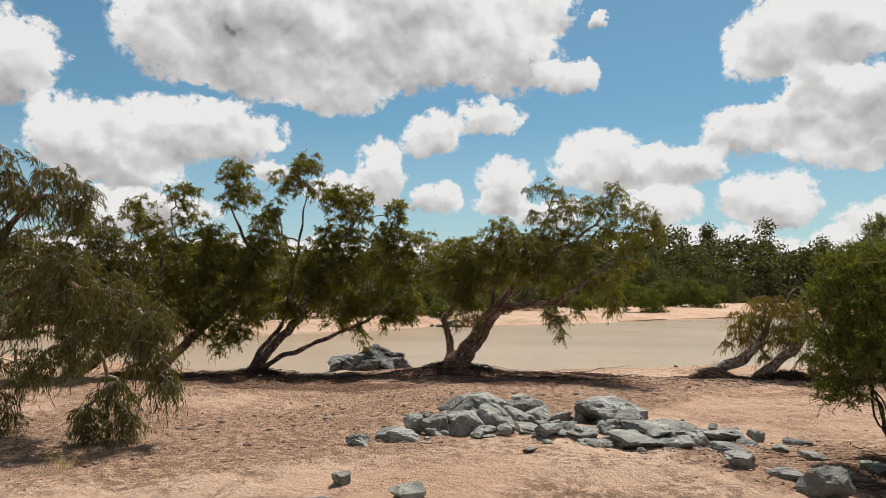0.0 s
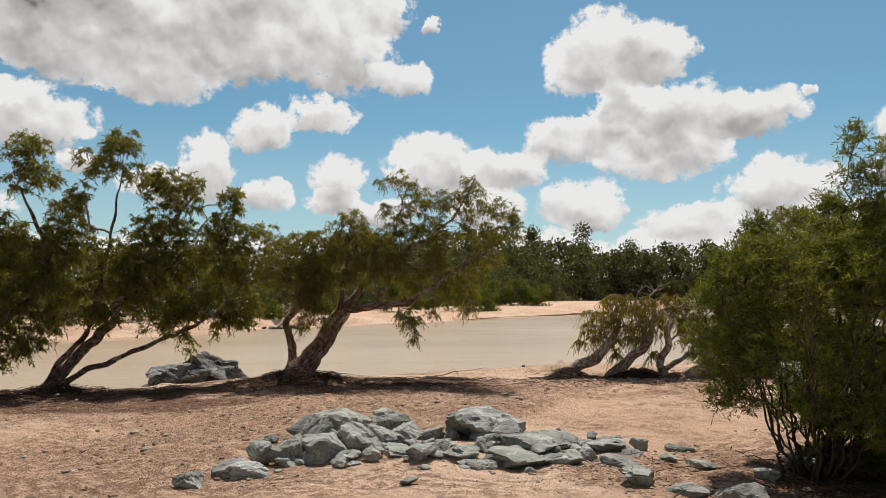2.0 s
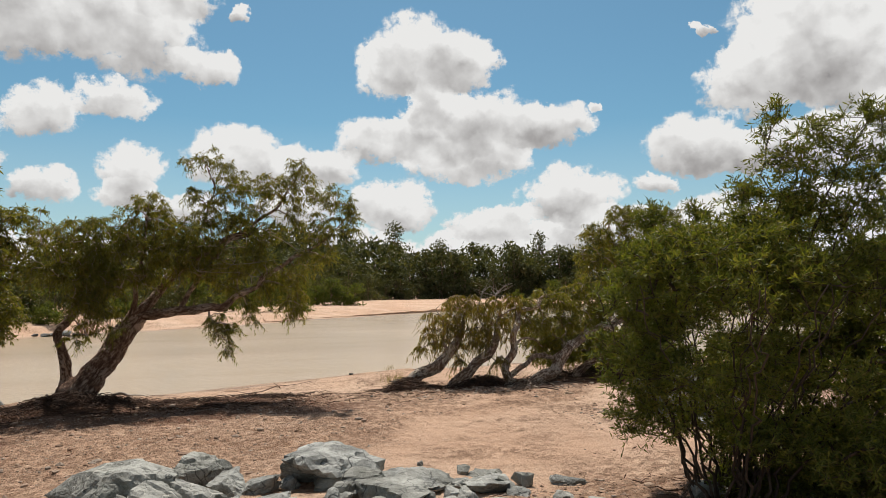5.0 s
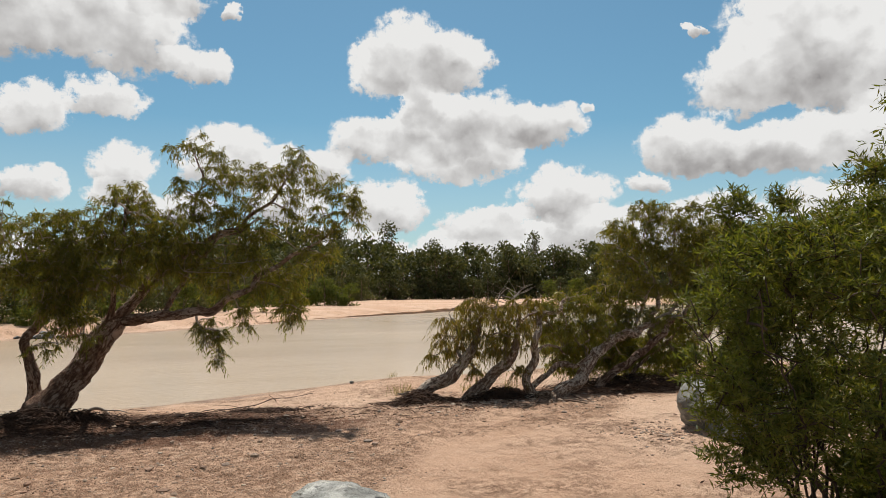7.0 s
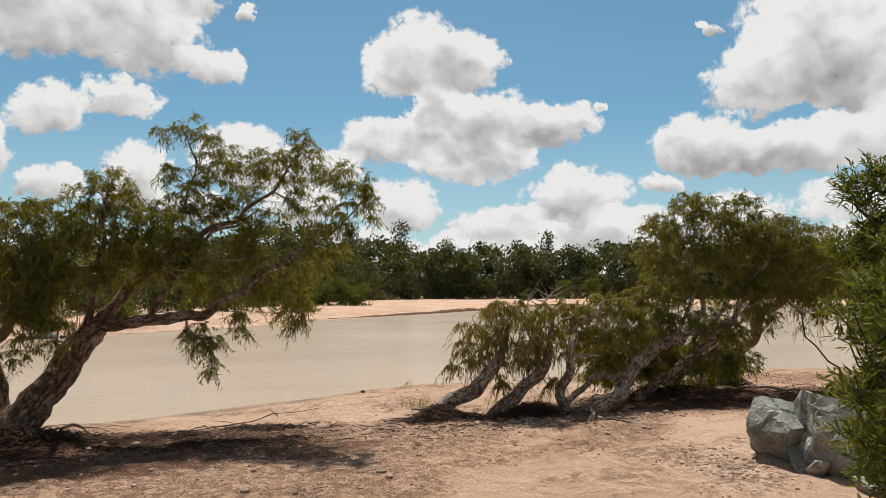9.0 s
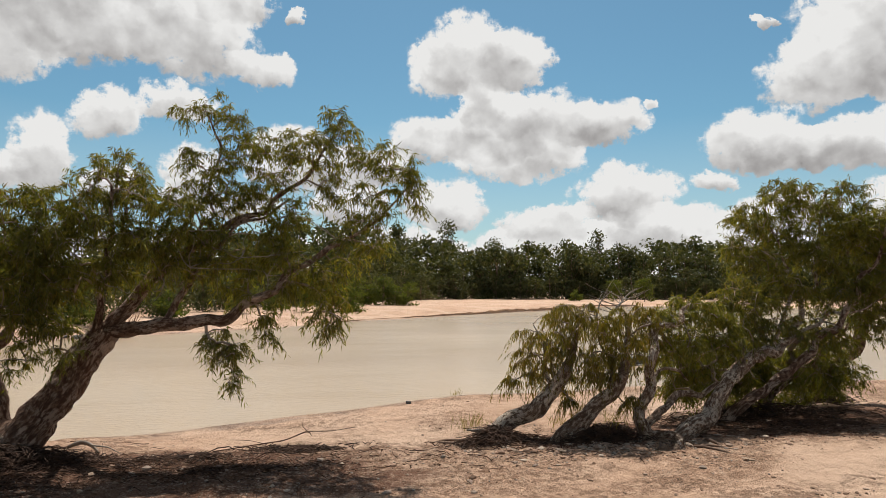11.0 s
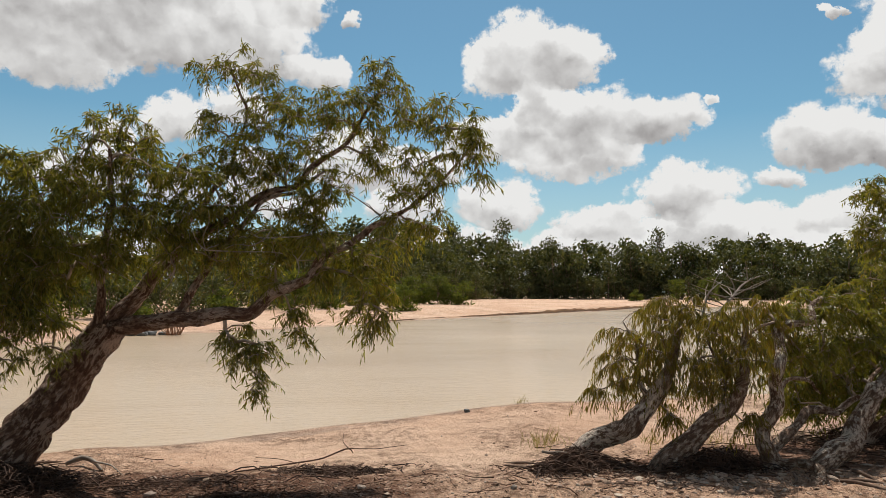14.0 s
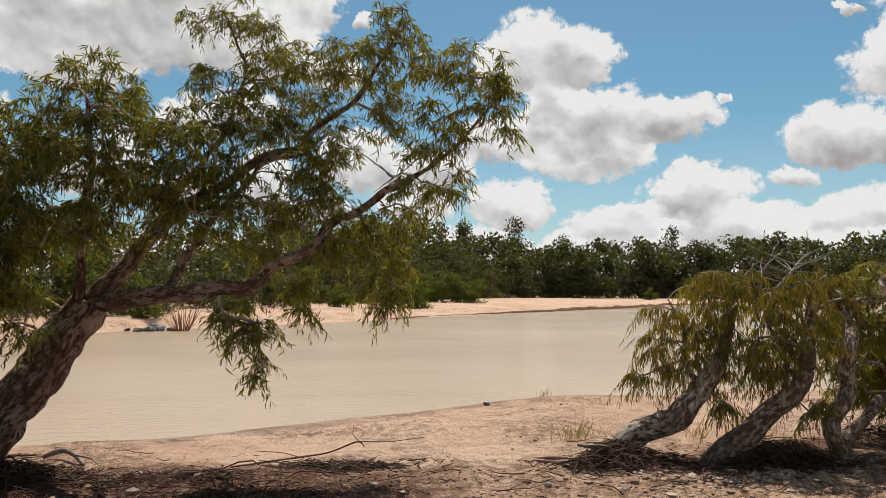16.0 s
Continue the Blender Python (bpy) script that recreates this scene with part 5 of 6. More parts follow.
tree("paperbark_tree", (5.6, 16.9, gz(5.6, 16.9)), "leaning paperbark with pale flaking trunk in the thicket",
     [[(5.45, 16.85, 0.18, 0.19), (5.7, 16.9, 0.5, 0.15), (6.21, 17.1, 0.62, 0.145), (6.55, 17.3, 0.89, 0.125), (6.93, 17.5, 1.22, 0.115), (7.63, 17.8, 1.44, 0.105), (8.41, 18.2, 1.57, 0.09), (9.01, 18.5, 1.79, 0.07), (9.55, 18.7, 2.46, 0.05), (9.97, 18.9, 3.36, 0.035), (10.16, 19, 4.21, 0.018)],
      [(8.2, 18.1, 1.47, 0.06), (8.57, 18.3, 1.98, 0.05), (9.26, 18.7, 2.71, 0.045), (9.06, 18.9, 3.47, 0.03), (8.92, 19, 4.04, 0.015)],
      [(9.01, 18.5, 1.79, 0.05), (9.6, 18.4, 2.09, 0.045), (10.12, 18.3, 2.15, 0.035), (10.73, 18.2, 2.46, 0.02)]],
     [(8.52, 19, 3.97, 0.42, 0.45, 0.4, 50), (9.39, 19.1, 4.42, 0.44, 0.45, 0.36, 50), (10.08, 19, 4.21, 0.55, 0.5, 0.44, 60), (9.14, 19, 3.63, 0.61, 0.5, 0.48, 62), (10.68, 18.9, 4.45, 0.29, 0.35, 0.29, 22), (8.25, 18.8, 3.26, 0.47, 0.45, 0.42, 46), (9.77, 18.8, 3.35, 0.61, 0.5, 0.51, 60), (8.81, 18.6, 2.71, 0.71, 0.5, 0.47, 64), (10.01, 18.6, 2.61, 0.69, 0.5, 0.53, 66), (8.36, 18.4, 2.04, 0.67, 0.45, 0.43, 60), (9.53, 18.6, 1.86, 0.7, 0.45, 0.45, 60), (8.27, 18.8, 1.22, 0.59, 0.45, 0.39, 48), (9.3, 18.9, 1.23, 0.7, 0.45, 0.4, 54), (7.68, 18.8, 1.45, 0.44, 0.45, 0.35, 60), (8.37, 18.9, 1.61, 0.45, 0.45, 0.36, 60), (7.88, 19.2, 0.87, 0.5, 0.45, 0.27, 60), (8.69, 19.3, 0.93, 0.56, 0.5, 0.31, 70), (9.43, 19.4, 1.18, 0.57, 0.5, 0.38, 70), (7.03, 19, 0.82, 0.44, 0.4, 0.19, 40)],
     67, BARK_PALE, LEAF, "thicket trees", wavy=0.22, roots=12, root_reach=1.1, twigs=6, leaves=14, reach=0.22, droop=.65, leaf=0.105, wide=0.017, hang=0.75, spread=0.6)
tree("paperbark_tree", (7.4, 18.3, gz(7.4, 18.3)), "thin leaning paperbark half hidden in the thicket",
     [[(7.3, 18.3, 0.15, 0.13), (7.5, 18.3, 0.44, 0.11), (8.12, 18.3, 0.82, 0.095), (8.84, 18.3, 1.24, 0.085), (9.5, 18.3, 1.73, 0.07), (10.2, 18.3, 2.46, 0.05), (10.68, 18.2, 3.27, 0.03), (10.87, 18.2, 3.96, 0.015)],
      [(8.4, 18.8, 0.2, 0.09), (8.69, 18.8, 0.62, 0.08), (9.44, 18.8, 1.15, 0.07), (10.07, 18.8, 1.57, 0.05), (10.7, 18.7, 2.07, 0.03), (11.4, 18.4, 2.46, 0.015)]],
     [(10.54, 18.6, 3.67, 0.49, 0.5, 0.54, 54), (10.88, 18.3, 3.82, 0.56, 0.5, 0.48, 54), (11.44, 18, 3.4, 0.63, 0.5, 0.58, 60), (10.9, 18.2, 2.86, 0.65, 0.5, 0.53, 62), (10.86, 18.7, 2.01, 0.59, 0.45, 0.41, 46), (10.33, 19, 1.19, 0.47, 0.45, 0.39, 34), (11.85, 18.2, 2.46, 0.64, 0.5, 0.51, 50), (10.39, 18.5, 2.71, 0.51, 0.5, 0.48, 40), (9.99, 19.2, 0.9, 0.65, 0.5, 0.29, 34), (9.1, 19.8, 0.33, 0.58, 0.5, 0.21, 60), (10.01, 19.8, 0.54, 0.59, 0.6, 0.39, 70), (10.94, 19.8, 0.81, 0.6, 0.6, 0.5, 60), (10.33, 19.4, 1.55, 0.67, 0.6, 0.48, 60)],
     71, BARK, LEAF, "thicket trees", wavy=0.22, roots=12, root_reach=1.1, twigs=6, leaves=14, reach=0.22, droop=.65, leaf=0.105, wide=0.017, hang=0.75, spread=0.6)
tree("paperbark_tree", (10.9, 20.2, gz(10.9, 20.2)), "arching paperbark whose crown bends over the bank",
     [[(10.8, 20.25, 0.1, .2), (11.1, 20.0, 0.6, .17), (11.45, 19.8, 1.2, .15), (11.67, 19.58, 1.85, .13), (12.0, 19.3, 2.5, .10), (12.6, 18.9, 3.0, .06), (13.2, 18.5, 3.2, .03)],
      [(11.6, 19.6, 1.7, .08), (11.2, 19.4, 2.6, .06), (11.0, 19.2, 3.6, .03)]],
     [(11.0, 19.0, 3.9, .7, .7, .6, 62), (11.8, 19.0, 3.6, .8, .8, .6, 74), (12.6, 18.7, 3.5, .9, .8, .6, 80), (13.4, 18.3, 3.1, .9, .8, .6, 76), (13.6, 17.9, 2.3, .6, .5, .5, 40), (11.5, 19.2, 2.9, .8, .7, .5, 60), (12.5, 18.8, 2.7, .8, .6, .4, 50), (14.3, 18, 2.6, .7, .7, .7, 50), (12.4, 18.8, 2.0, .3, .3, .35, 14)],
     73, BARK, LEAF, "thicket trees", wavy=0.22, roots=16, root_reach=1.4, twigs=6, leaves=12, reach=.32, droop=.8, leaf=.135, wide=.017)


def shrub(name, at, label, stems, blobs, seed, tall=()):
    rng = np.random.default_rng(seed)
    top = thing(name, at, label, "shrub")
    limbs = []
    for i in range(stems + len(tall)):
        a = 2 * np.pi * i / stems + rng.normal() * 0.3
        lean = rng.uniform(0.3, 1.05)
        x0, y0 = at[0] + 0.28 * np.cos(a) * rng.random(), at[1] + 0.5 * np.sin(a) * rng.random()
        path = [(x0 + lean * np.cos(a) * u * 1.1, y0 + lean * np.sin(a) * u * 1.5, gz(x0, y0) - 0.05 + 2.1 * u ** 0.9, 0.015 * (1 - 0.7 * u)) for u in np.linspace(0, 1, 6)]
        if i >= stems:
            gx, gy, top_z = tall[i - stems]
            path = [(x0 + (gx - x0) * u ** 1.3, y0 + (gy - y0) * u ** 1.3, gz(x0, y0) - 0.05 + (top_z - 0.3) * u, 0.017 * (1 - 0.75 * u)) for u in np.linspace(0, 1, 8)]
        limbs.append(path)
        q = resample(path, 0.12)
        s = Soup()
        tube(s, q[:, :3] + rng.normal(size=(len(q), 3)) * 0.028, q[:, 3], 6, 0.15, seed + i)
        part("stem", s.mesh("stem", SHRUB_BARK), top)
    paths, tips = grow(limbs, blobs, rng, 0.05, 0.08, 0.78)
    s = Soup()
    for p, r in paths:
        tube(s, p, r * 0.6, 3)
    lines, base, way, length, width = sprays(tips, rng, twigs=5, leaves=14, reach=0.17, droop=0.15, leaf=0.066, wide=0.0125, hang=-0.1, up=0.5, spread=0.75)
    twig_lines(s, lines, 0.0025)
    tagged(part("branch_work", s.mesh("branch_work", SHRUB_BARK), top), kind="stuff")
    part("crown", leaf_mesh("crown", base, way, length, width, LEAF_SHRUB, rng, 0.1), top)
    return top


shrub("riverbank_shrub", (3.75, 8.75, gz(3.75, 8.75)), "dense many-stemmed green shrub with narrow leaves", 26,
      [(2.95, 9.0, 1.75, .45, .6, .42, 90), (3.0, 9.0, 2.4, .5, .6, .45, 100), (3.3, 8.9, 2.72, .5, .55, .34, 80), (3.8, 8.6, 2.85, .55, .65, .36, 84), (3.6, 8.3, 2.4, .7, .8, .5, 120), (3.4, 8.6, 1.7, .7, .8, .5, 120),
       (4.2, 8.2, 2.4, .7, .8, .6, 110), (4.1, 8.3, 1.5, .7, .8, .6, 100), (4.7, 7.8, 2.6, .6, .7, .7, 80), (2.95, 8.9, 1.25, .35, .45, .28, 44), (4.7, 7.6, 1.5, .6, .7, .6, 70),
       (4.0, 7.7, 1.1, .5, .5, .4, 56), (4.7, 7.2, 1.0, .55, .5, .45, 50), (3.6, 8.2, 1.1, .5, .5, .3, 50), (5.2, 7.6, 2.2, .5, .6, .8, 60), (4.4, 8.6, 0.85, .5, .6, .4, 50), (5.2, 8.4, 1.0, .6, .6, .5, 60), (4.0, 8.9, 0.9, .4, .4, .3, 36), (5.4, 8.0, 1.8, .5, .6, .6, 50), (5.0, 8.7, 0.7, .6, .5, .4, 50), (5.3, 7.8, 0.8, .5, .5, .5, 50), (4.5, 8.9, 1.5, .5, .5, .5, 50), (5.35, 8.7, 1.9, .45, .45, .4, 60), (5.5, 8.5, 1.45, .45, .45, .4, 50), (5.45, 8.5, 2.4, .45, .45, .35, 50),
       (4.23, 8.6, 4, 0.21, 0.3, 0.25, 14), (4.24, 8.5, 3.6, 0.29, 0.4, 0.25, 22), (4.48, 8.4, 3.81, 0.23, 0.35, 0.26, 16), (4.57, 8.2, 3.56, 0.28, 0.4, 0.28, 24), (4.71, 8, 3.89, 0.24, 0.35, 0.22, 20), (4.68, 7.9, 3.44, 0.27, 0.4, 0.29, 28), (4.32, 8.4, 3.21, 0.34, 0.5, 0.27, 40), (4.57, 8.1, 3.07, 0.34, 0.5, 0.28, 44), (4.01, 8.7, 3.32, 0.22, 0.35, 0.19, 24), (3.96, 8.8, 1.04, 0.32, 0.4, 0.27, 90), (4.44, 8.5, 1.07, 0.34, 0.4, 0.28, 100), (4.76, 8.2, 1.11, 0.33, 0.4, 0.3, 100), (4.41, 8.8, 0.56, 0.35, 0.4, 0.21, 80), (4.82, 8.5, 0.57, 0.34, 0.4, 0.23, 90), (4.02, 9, 0.51, 0.3, 0.4, 0.2, 60), (4.72, 8, 0.75, 0.26, 0.4, 0.26, 80), (5.29, 8.9, 1.84, 0.43, 0.5, 0.37, 110), (5.51, 8.7, 1.43, 0.36, 0.5, 0.36, 110), (4.87, 9.1, 1.59, 0.37, 0.5, 0.37, 100), (5.41, 8.7, 2.39, 0.36, 0.5, 0.33, 90), (4.87, 8.9, 2.28, 0.37, 0.5, 0.31, 80)], 83,
      ((4.23, 8.6, 4.0), (4.3, 8.5, 3.6), (4.48, 8.4, 3.9), (4.6, 8.2, 3.6), (4.71, 8.0, 3.95), (4.75, 7.9, 3.5)))
shrub("riverbank_shrub", (4.95, 9.9, gz(4.95, 9.9)), "tall airy green shrub with narrow leaves and thin stems", 11,
      [(4.55, 10.1, 2.3, .4, .5, .45, 66), (4.6, 10.0, 2.8, .4, .5, .35, 56), (4.9, 9.6, 3.05, .45, .55, .32, 66), (5.0, 9.5, 2.5, .5, .6, .5, 80), (4.85, 10.1, 1.2, .34, .35, .42, 54), (4.9, 9.8, 1.6, .5, .6, .5, 66),
       (5.3, 9.4, 3.1, .4, .5, .35, 50), (4.95, 10.3, 1.5, .26, .3, .42, 36), (4.85, 10.4, 2.9, .36, .4, .4, 44), (5.4, 9.8, 2.2, .6, .6, .7, 66), (4.75, 10.3, 3.3, .24, .25, .22, 16), (4.0, 9.7, 1.0, .3, .3, .3, 30),
       (3.91, 10.1, 3.19, 0.22, 0.26, 0.2, 26), (3.87, 10, 2.86, 0.22, 0.26, 0.2, 30), (3.87, 10.2, 2.8, 0.22, 0.26, 0.2, 20), (3.8, 10, 2.47, 0.22, 0.26, 0.2, 16), (3.74, 9.9, 2.18, 0.22, 0.26, 0.2, 20), (3.69, 9.9, 1.81, 0.22, 0.26, 0.2, 36), (3.6, 9.8, 1.51, 0.22, 0.26, 0.2, 40), (3.67, 10, 1.89, 0.22, 0.26, 0.2, 14), (3.87, 9.8, 2.74, 0.22, 0.26, 0.22, 36), (3.75, 9.7, 2.01, 0.22, 0.26, 0.22, 36)], 89)

# ---- the far bank ----


def far_tree(name, tall, wide, seed, leaf_mat, label, category="tree", low=-0.02, cards=760, card=0.92):
    """A forest tree: forked stem and a crown of many small leafy sprays in uneven lobes."""
    rng = np.random.default_rng(seed)
    top = thing(name, (0, 0, 0), label, category, "far forest")
    s = Soup()
    lobes = []
    for k in range(13):
        a = rng.uniform(0, 2 * np.pi)
        r = wide * 0.5 * np.sqrt(rng.random()) * 0.8
        z = tall * rng.uniform(low + 0.1, 0.93)
        r *= 1.15 - 0.6 * (z / tall)
        lobes.append((r * np.cos(a), r * np.sin(a), z, wide * rng.uniform(0.20, 0.32), tall * rng.uniform(0.09, 0.16)))
    lobes.append((0, 0, tall * 0.9, wide * 0.16, tall * 0.1))
    trunk = [(0, 0, -0.3, tall * 0.018), (0.1, 0, tall * 0.3, tall * 0.014), (0, 0.1, tall * 0.6, tall * 0.009), (0, 0, tall * 0.9, tall * 0.003)]
    q = resample(trunk, tall / 6)
    tube(s, q[:, :3], q[:, 3], 5)
    for x, y, z, rw, rh in lobes:
        a = np.array([(0, 0, z * 0.55, tall * 0.007), (x * 0.4, y * 0.4, z * 0.8, tall * 0.005), (x, y, z, tall * 0.002)])
        q = resample(a, tall / 4)
        tube(s, q[:, :3], q[:, 3], 3)
    part("trunk", s.mesh("trunk", BARK_DARK), top)
    base = []
    per = cards // len(lobes)
    for x, y, z, rw, rh in lobes:
        d = rng.normal(size=(per, 3))
        d /= np.linalg.norm(d, axis=1)[:, None]
        base.append(np.array([x, y, z]) + d * rng.random((per, 1)) ** 0.35 * np.array([rw, rw, rh]))
    base = np.concatenate(base)
    way = rng.normal(size=base.shape) + np.array([0, 0, -0.25])
    way /= np.linalg.norm(way, axis=1)[:, None]
    m = len(base)
    part("crown", leaf_mesh("crown", base, way, card * rng.uniform(0.6, 1.4, m), card * 0.55 * rng.uniform(0.6, 1.3, m), leaf_mat, rng, 0.2), top)
    return top


rng = np.random.default_rng(5)
kinds = [far_tree("forest_tree", t, w, 900 + i, LEAF_FAR, "broad dark green forest tree on the far bank") for i, (t, w) in enumerate(((12, 11), (13, 10), (11, 11.5), (14, 10), (10, 10), (12.5, 12)))]
tall_kinds = [far_tree("gum_tree", t, w, 950 + i, LEAF_FAR, "tall gum tree rising above the far forest", low=0.42, cards=1000, card=0.8) for i, (t, w) in enumerate(((22, 9), (19, 7)))]
bush_kinds = [far_tree("bank_bush", t, w, 970 + i, LEAF_BRIGHT, "low green bush on the far sandbank", "bush", low=-0.05, cards=1300, card=0.30) for i, (t, w) in enumerate(((3.6, 4.2), (2.9, 3.6), (4.2, 3.8)))]
used = set()


def stand(kind_list, x, y, size):
    k = int(rng.integers(len(kind_list)))
    k = next((i for i, o in enumerate(kind_list) if o.name not in used), k)
    ob = kind_list[k]
    m = pose(x, y, gz(x, y) - 0.1, 0, 0, rng.uniform(0, 360)) @ Matrix.Scale(size, 4)
    if ob.name in used:
        c = copy_thing(ob, m)
        c.scale = (size, size, size)
    else:
        used.add(ob.name)
        ob.matrix_basis = m


EDGE = [(-75, 33), (-45, 36), (-27, 40), (-18, 48), (-12.5, 59), (-5, 78), (4, 99), (12, 118), (22, 140), (34, 160), (55, 172), (80, 168), (100, 150), (125, 128), (160, 110)]
el = np.array(EDGE, float)
cum = np.concatenate([[0], np.cumsum(np.linalg.norm(np.diff(el, axis=0), axis=1))])
for row, (back, gap, size) in enumerate(((0.6, 3.4, 0.36), (2.0, 4.2, 0.60), (6, 4.8, 0.90), (12, 5.6, 1.06), (20, 8.0, 1.18), (32, 13.0, 1.24))):
    for s in np.arange(0, cum[-1], gap):
        s = s + rng.normal() * 1.2
        x, y = np.interp(s, cum, el[:, 0]), np.interp(s, cum, el[:, 1])
        i = min(len(el) - 2, max(0, int(np.searchsorted(cum, s)) - 1))
        d = el[i + 1] - el[i]
        nrm = np.array([-d[1], d[0]]) / np.linalg.norm(d)
        near_left = np.interp(s, [0, cum[-1] * 0.30, cum[-1] * 0.5], [0.42, 0.52, 1.06])
        p = np.array([x, y]) + nrm * (back + rng.normal() * 1.5)
        stand(kinds, p[0], p[1], size * near_left * rng.uniform(0.88, 1.10))
for x, y, s in ((51, 205, 1.05), (35, 208, 1.15), (62, 200, 0.8), (25, 180, 0.85), (92, 190, 0.9), (-14, 120, 0.62), (72, 205, 0.75), (118, 175, 0.75), (44, 200, 0.7)):
    stand(tall_kinds, x, y, s)
for x, y in ((79, 170), (82, 172), (78, 176), (84, 178), (75, 172), (87, 169), (81, 184), (55, 174), (51, 175), (59, 175), (55, 181)):
    stand(kinds, x, y, 1.05)
for x, y, s in ((18.0, 101.5, 0.9), (16.2, 101, 1.0), (14.4, 101, 0.95), (12.6, 102, 1.0), (10.6, 101, 0.9), (8.6, 99, 0.95), (7.4, 78, 0.72), (6.0, 77.5, 0.8), (4.4, 77, 0.75), (2.9, 76, 0.7), (-13.5, 58, 0.8), (-16, 56, 0.9), (-3, 72, 0.9), (0, 78, 0.8), (-8, 64, 0.75), (70, 140, 1.1), (76, 138, 1.2), (64, 146, 0.9), (-11.5, 54.5, 0.55)):
    stand(bush_kinds, x, y, s)

# crumbling cut edge of the far sandbank at the waterline
edge_x = np.arange(3.0, 66.0, 0.3)
edge_y = shore(FAR_SHORE, edge_x) + 0.9 + 1.3 * rolling(edge_x, edge_x * 0, 0.35, 3, 31.0)
edge_h = (0.10 + 0.26 * np.clip((edge_x - 12) / 16, 0, 1)) * (1 + 0.7 * rolling(edge_x, edge_x * 0, 1.1, 2, 41.0))
back_z = ground_height(edge_x, edge_y + 5.0)
rows = [(edge_y - 0.05, edge_x * 0 - 0.3), (edge_y, edge_h * 0.55), (edge_y - 0.06, edge_h), (edge_y + 0.5, edge_h + 0.05), (edge_y + 5.0, np.maximum(back_z - 0.06, edge_h * 0.4))]
ev = np.concatenate([np.stack([edge_x, y, z], 1) for y, z in rows])
en = len(edge_x)
ef = [(r * en + k, r * en + k + 1, (r + 1) * en + k + 1, (r + 1) * en + k) for r in range(len(rows) - 1) for k in range(en - 1)]
tagged(new("bank_edge", mesh_of("bank_edge", ev, ef, SAND, False)), "low crumbling cut edge of the far sandbank", "sandbank", kind="structure")

# ---- small things on the ground ----


def pebbles(name, n, region, seed, label, big=0.03):
    """Loose stones strewn over a stretch of ground given as centre and half axes."""
    rng = np.random.default_rng(seed)
    d, f = ICO[1]
    f = np.array(f)
    cx, cy, rx, ry, turn = region
    a, r = rng.uniform(0, 2 * np.pi, n), np.abs(rng.normal(size=n)) * 0.55
    u, v = rx * r * np.cos(a), ry * r * np.sin(a)
    c, s_ = np.cos(radians(turn)), np.sin(radians(turn))
    x, y = cx + c * u - s_ * v, cy + s_ * u + c * v
    keep = (shore(NEAR_SHORE, x) - y > 0.4)
    x, y = x[keep], y[keep]
    n = len(x)
    size = big * (0.25 + 0.75 * rng.random(n) ** 3)
    v = d[None] * (1 + 0.28 * rng.normal(size=(n, len(d), 1)).clip(-1, 1)) * (size[:, None] * np.stack([rng.uniform(.8, 1.4, n), rng.uniform(.7, 1.1, n), rng.uniform(.3, .7, n)], 1))[:, None]
    t = rng.uniform(0, 2 * np.pi, n)[:, None]
    v = np.stack([v[..., 0] * np.cos(t) - v[..., 1] * np.sin(t), v[..., 0] * np.sin(t) + v[..., 1] * np.cos(t), v[..., 2]], -1)
    v = v + np.stack([x, y, ground_height(x, y) + size * 0.12], 1)[:, None]
    faces = (f[None] + (np.arange(n) * len(d))[:, None, None]).reshape(-1, 3)
    return tagged(new(name, mesh_of(name, v.reshape(-1, 3), faces, PEBBLE, False)), label, "gravel", kind="stuff")


def loose_stones(name, tries, seed, label, lo, hi, power):
    """Stones strewn wherever the ground is gravelly."""
    rng = np.random.default_rng(seed)
    d, f = ICO[1]
    f = np.array(f)
    x, y = rng.uniform(-10, 9, tries), 5.5 + 17 * rng.random(tries) ** 1.25
    keep = (rng.random(tries) < gravel_amount(x, y) ** power * (0.25 + 0.75 * fold((x * 1.3 + 5, y * 1.3)))) & (shore(NEAR_SHORE, x) - y > 0.4)
    x, y = x[keep], y[keep]
    n = len(x)
    size = lo + (hi - lo) * rng.random(n) ** 4
    v = d[None] * (1 + 0.28 * rng.normal(size=(n, len(d), 1)).clip(-1, 1)) * (size[:, None] * np.stack([rng.uniform(.8, 1.4, n), rng.uniform(.7, 1.1, n), rng.uniform(.35, .8, n)], 1))[:, None]
    t = rng.uniform(0, 2 * np.pi, n)[:, None]
    v = np.stack([v[..., 0] * np.cos(t) - v[..., 1] * np.sin(t), v[..., 0] * np.sin(t) + v[..., 1] * np.cos(t), v[..., 2]], -1)
    v = v + np.stack([x, y, ground_height(x, y) + size * 0.15], 1)[:, None]
    faces = (f[None] + (np.arange(n) * len(d))[:, None, None]).reshape(-1, 3)
    return tagged(new(name, mesh_of(name, v.reshape(-1, 3), faces, PEBBLE, False)), label, "gravel", kind="stuff")


loose_stones("gravel", 24000, 1, "fine grey, tan and reddish gravel strewn over the sand", 0.007, 0.028, 1.6)
loose_stones("pebbles", 6000, 2, "larger pebbles scattered over the gravel", 0.015, 0.06, 2.4)
pebbles("gravel", 900, (1.6, 9.5, 1.9, 0.9, 5), 2, "reddish gravel between the boulders", 0.035)
pebbles("gravel", 900, (4.3, 16.8, 2.4, 0.7, -6), 4, "coarse pebbles and clods round the sapling roots", 0.05)
pebbles("gravel", 500, (5.6, 13.6, 1.2, 1.0, 20), 6, "scattered gravel by the big boulders", 0.035)


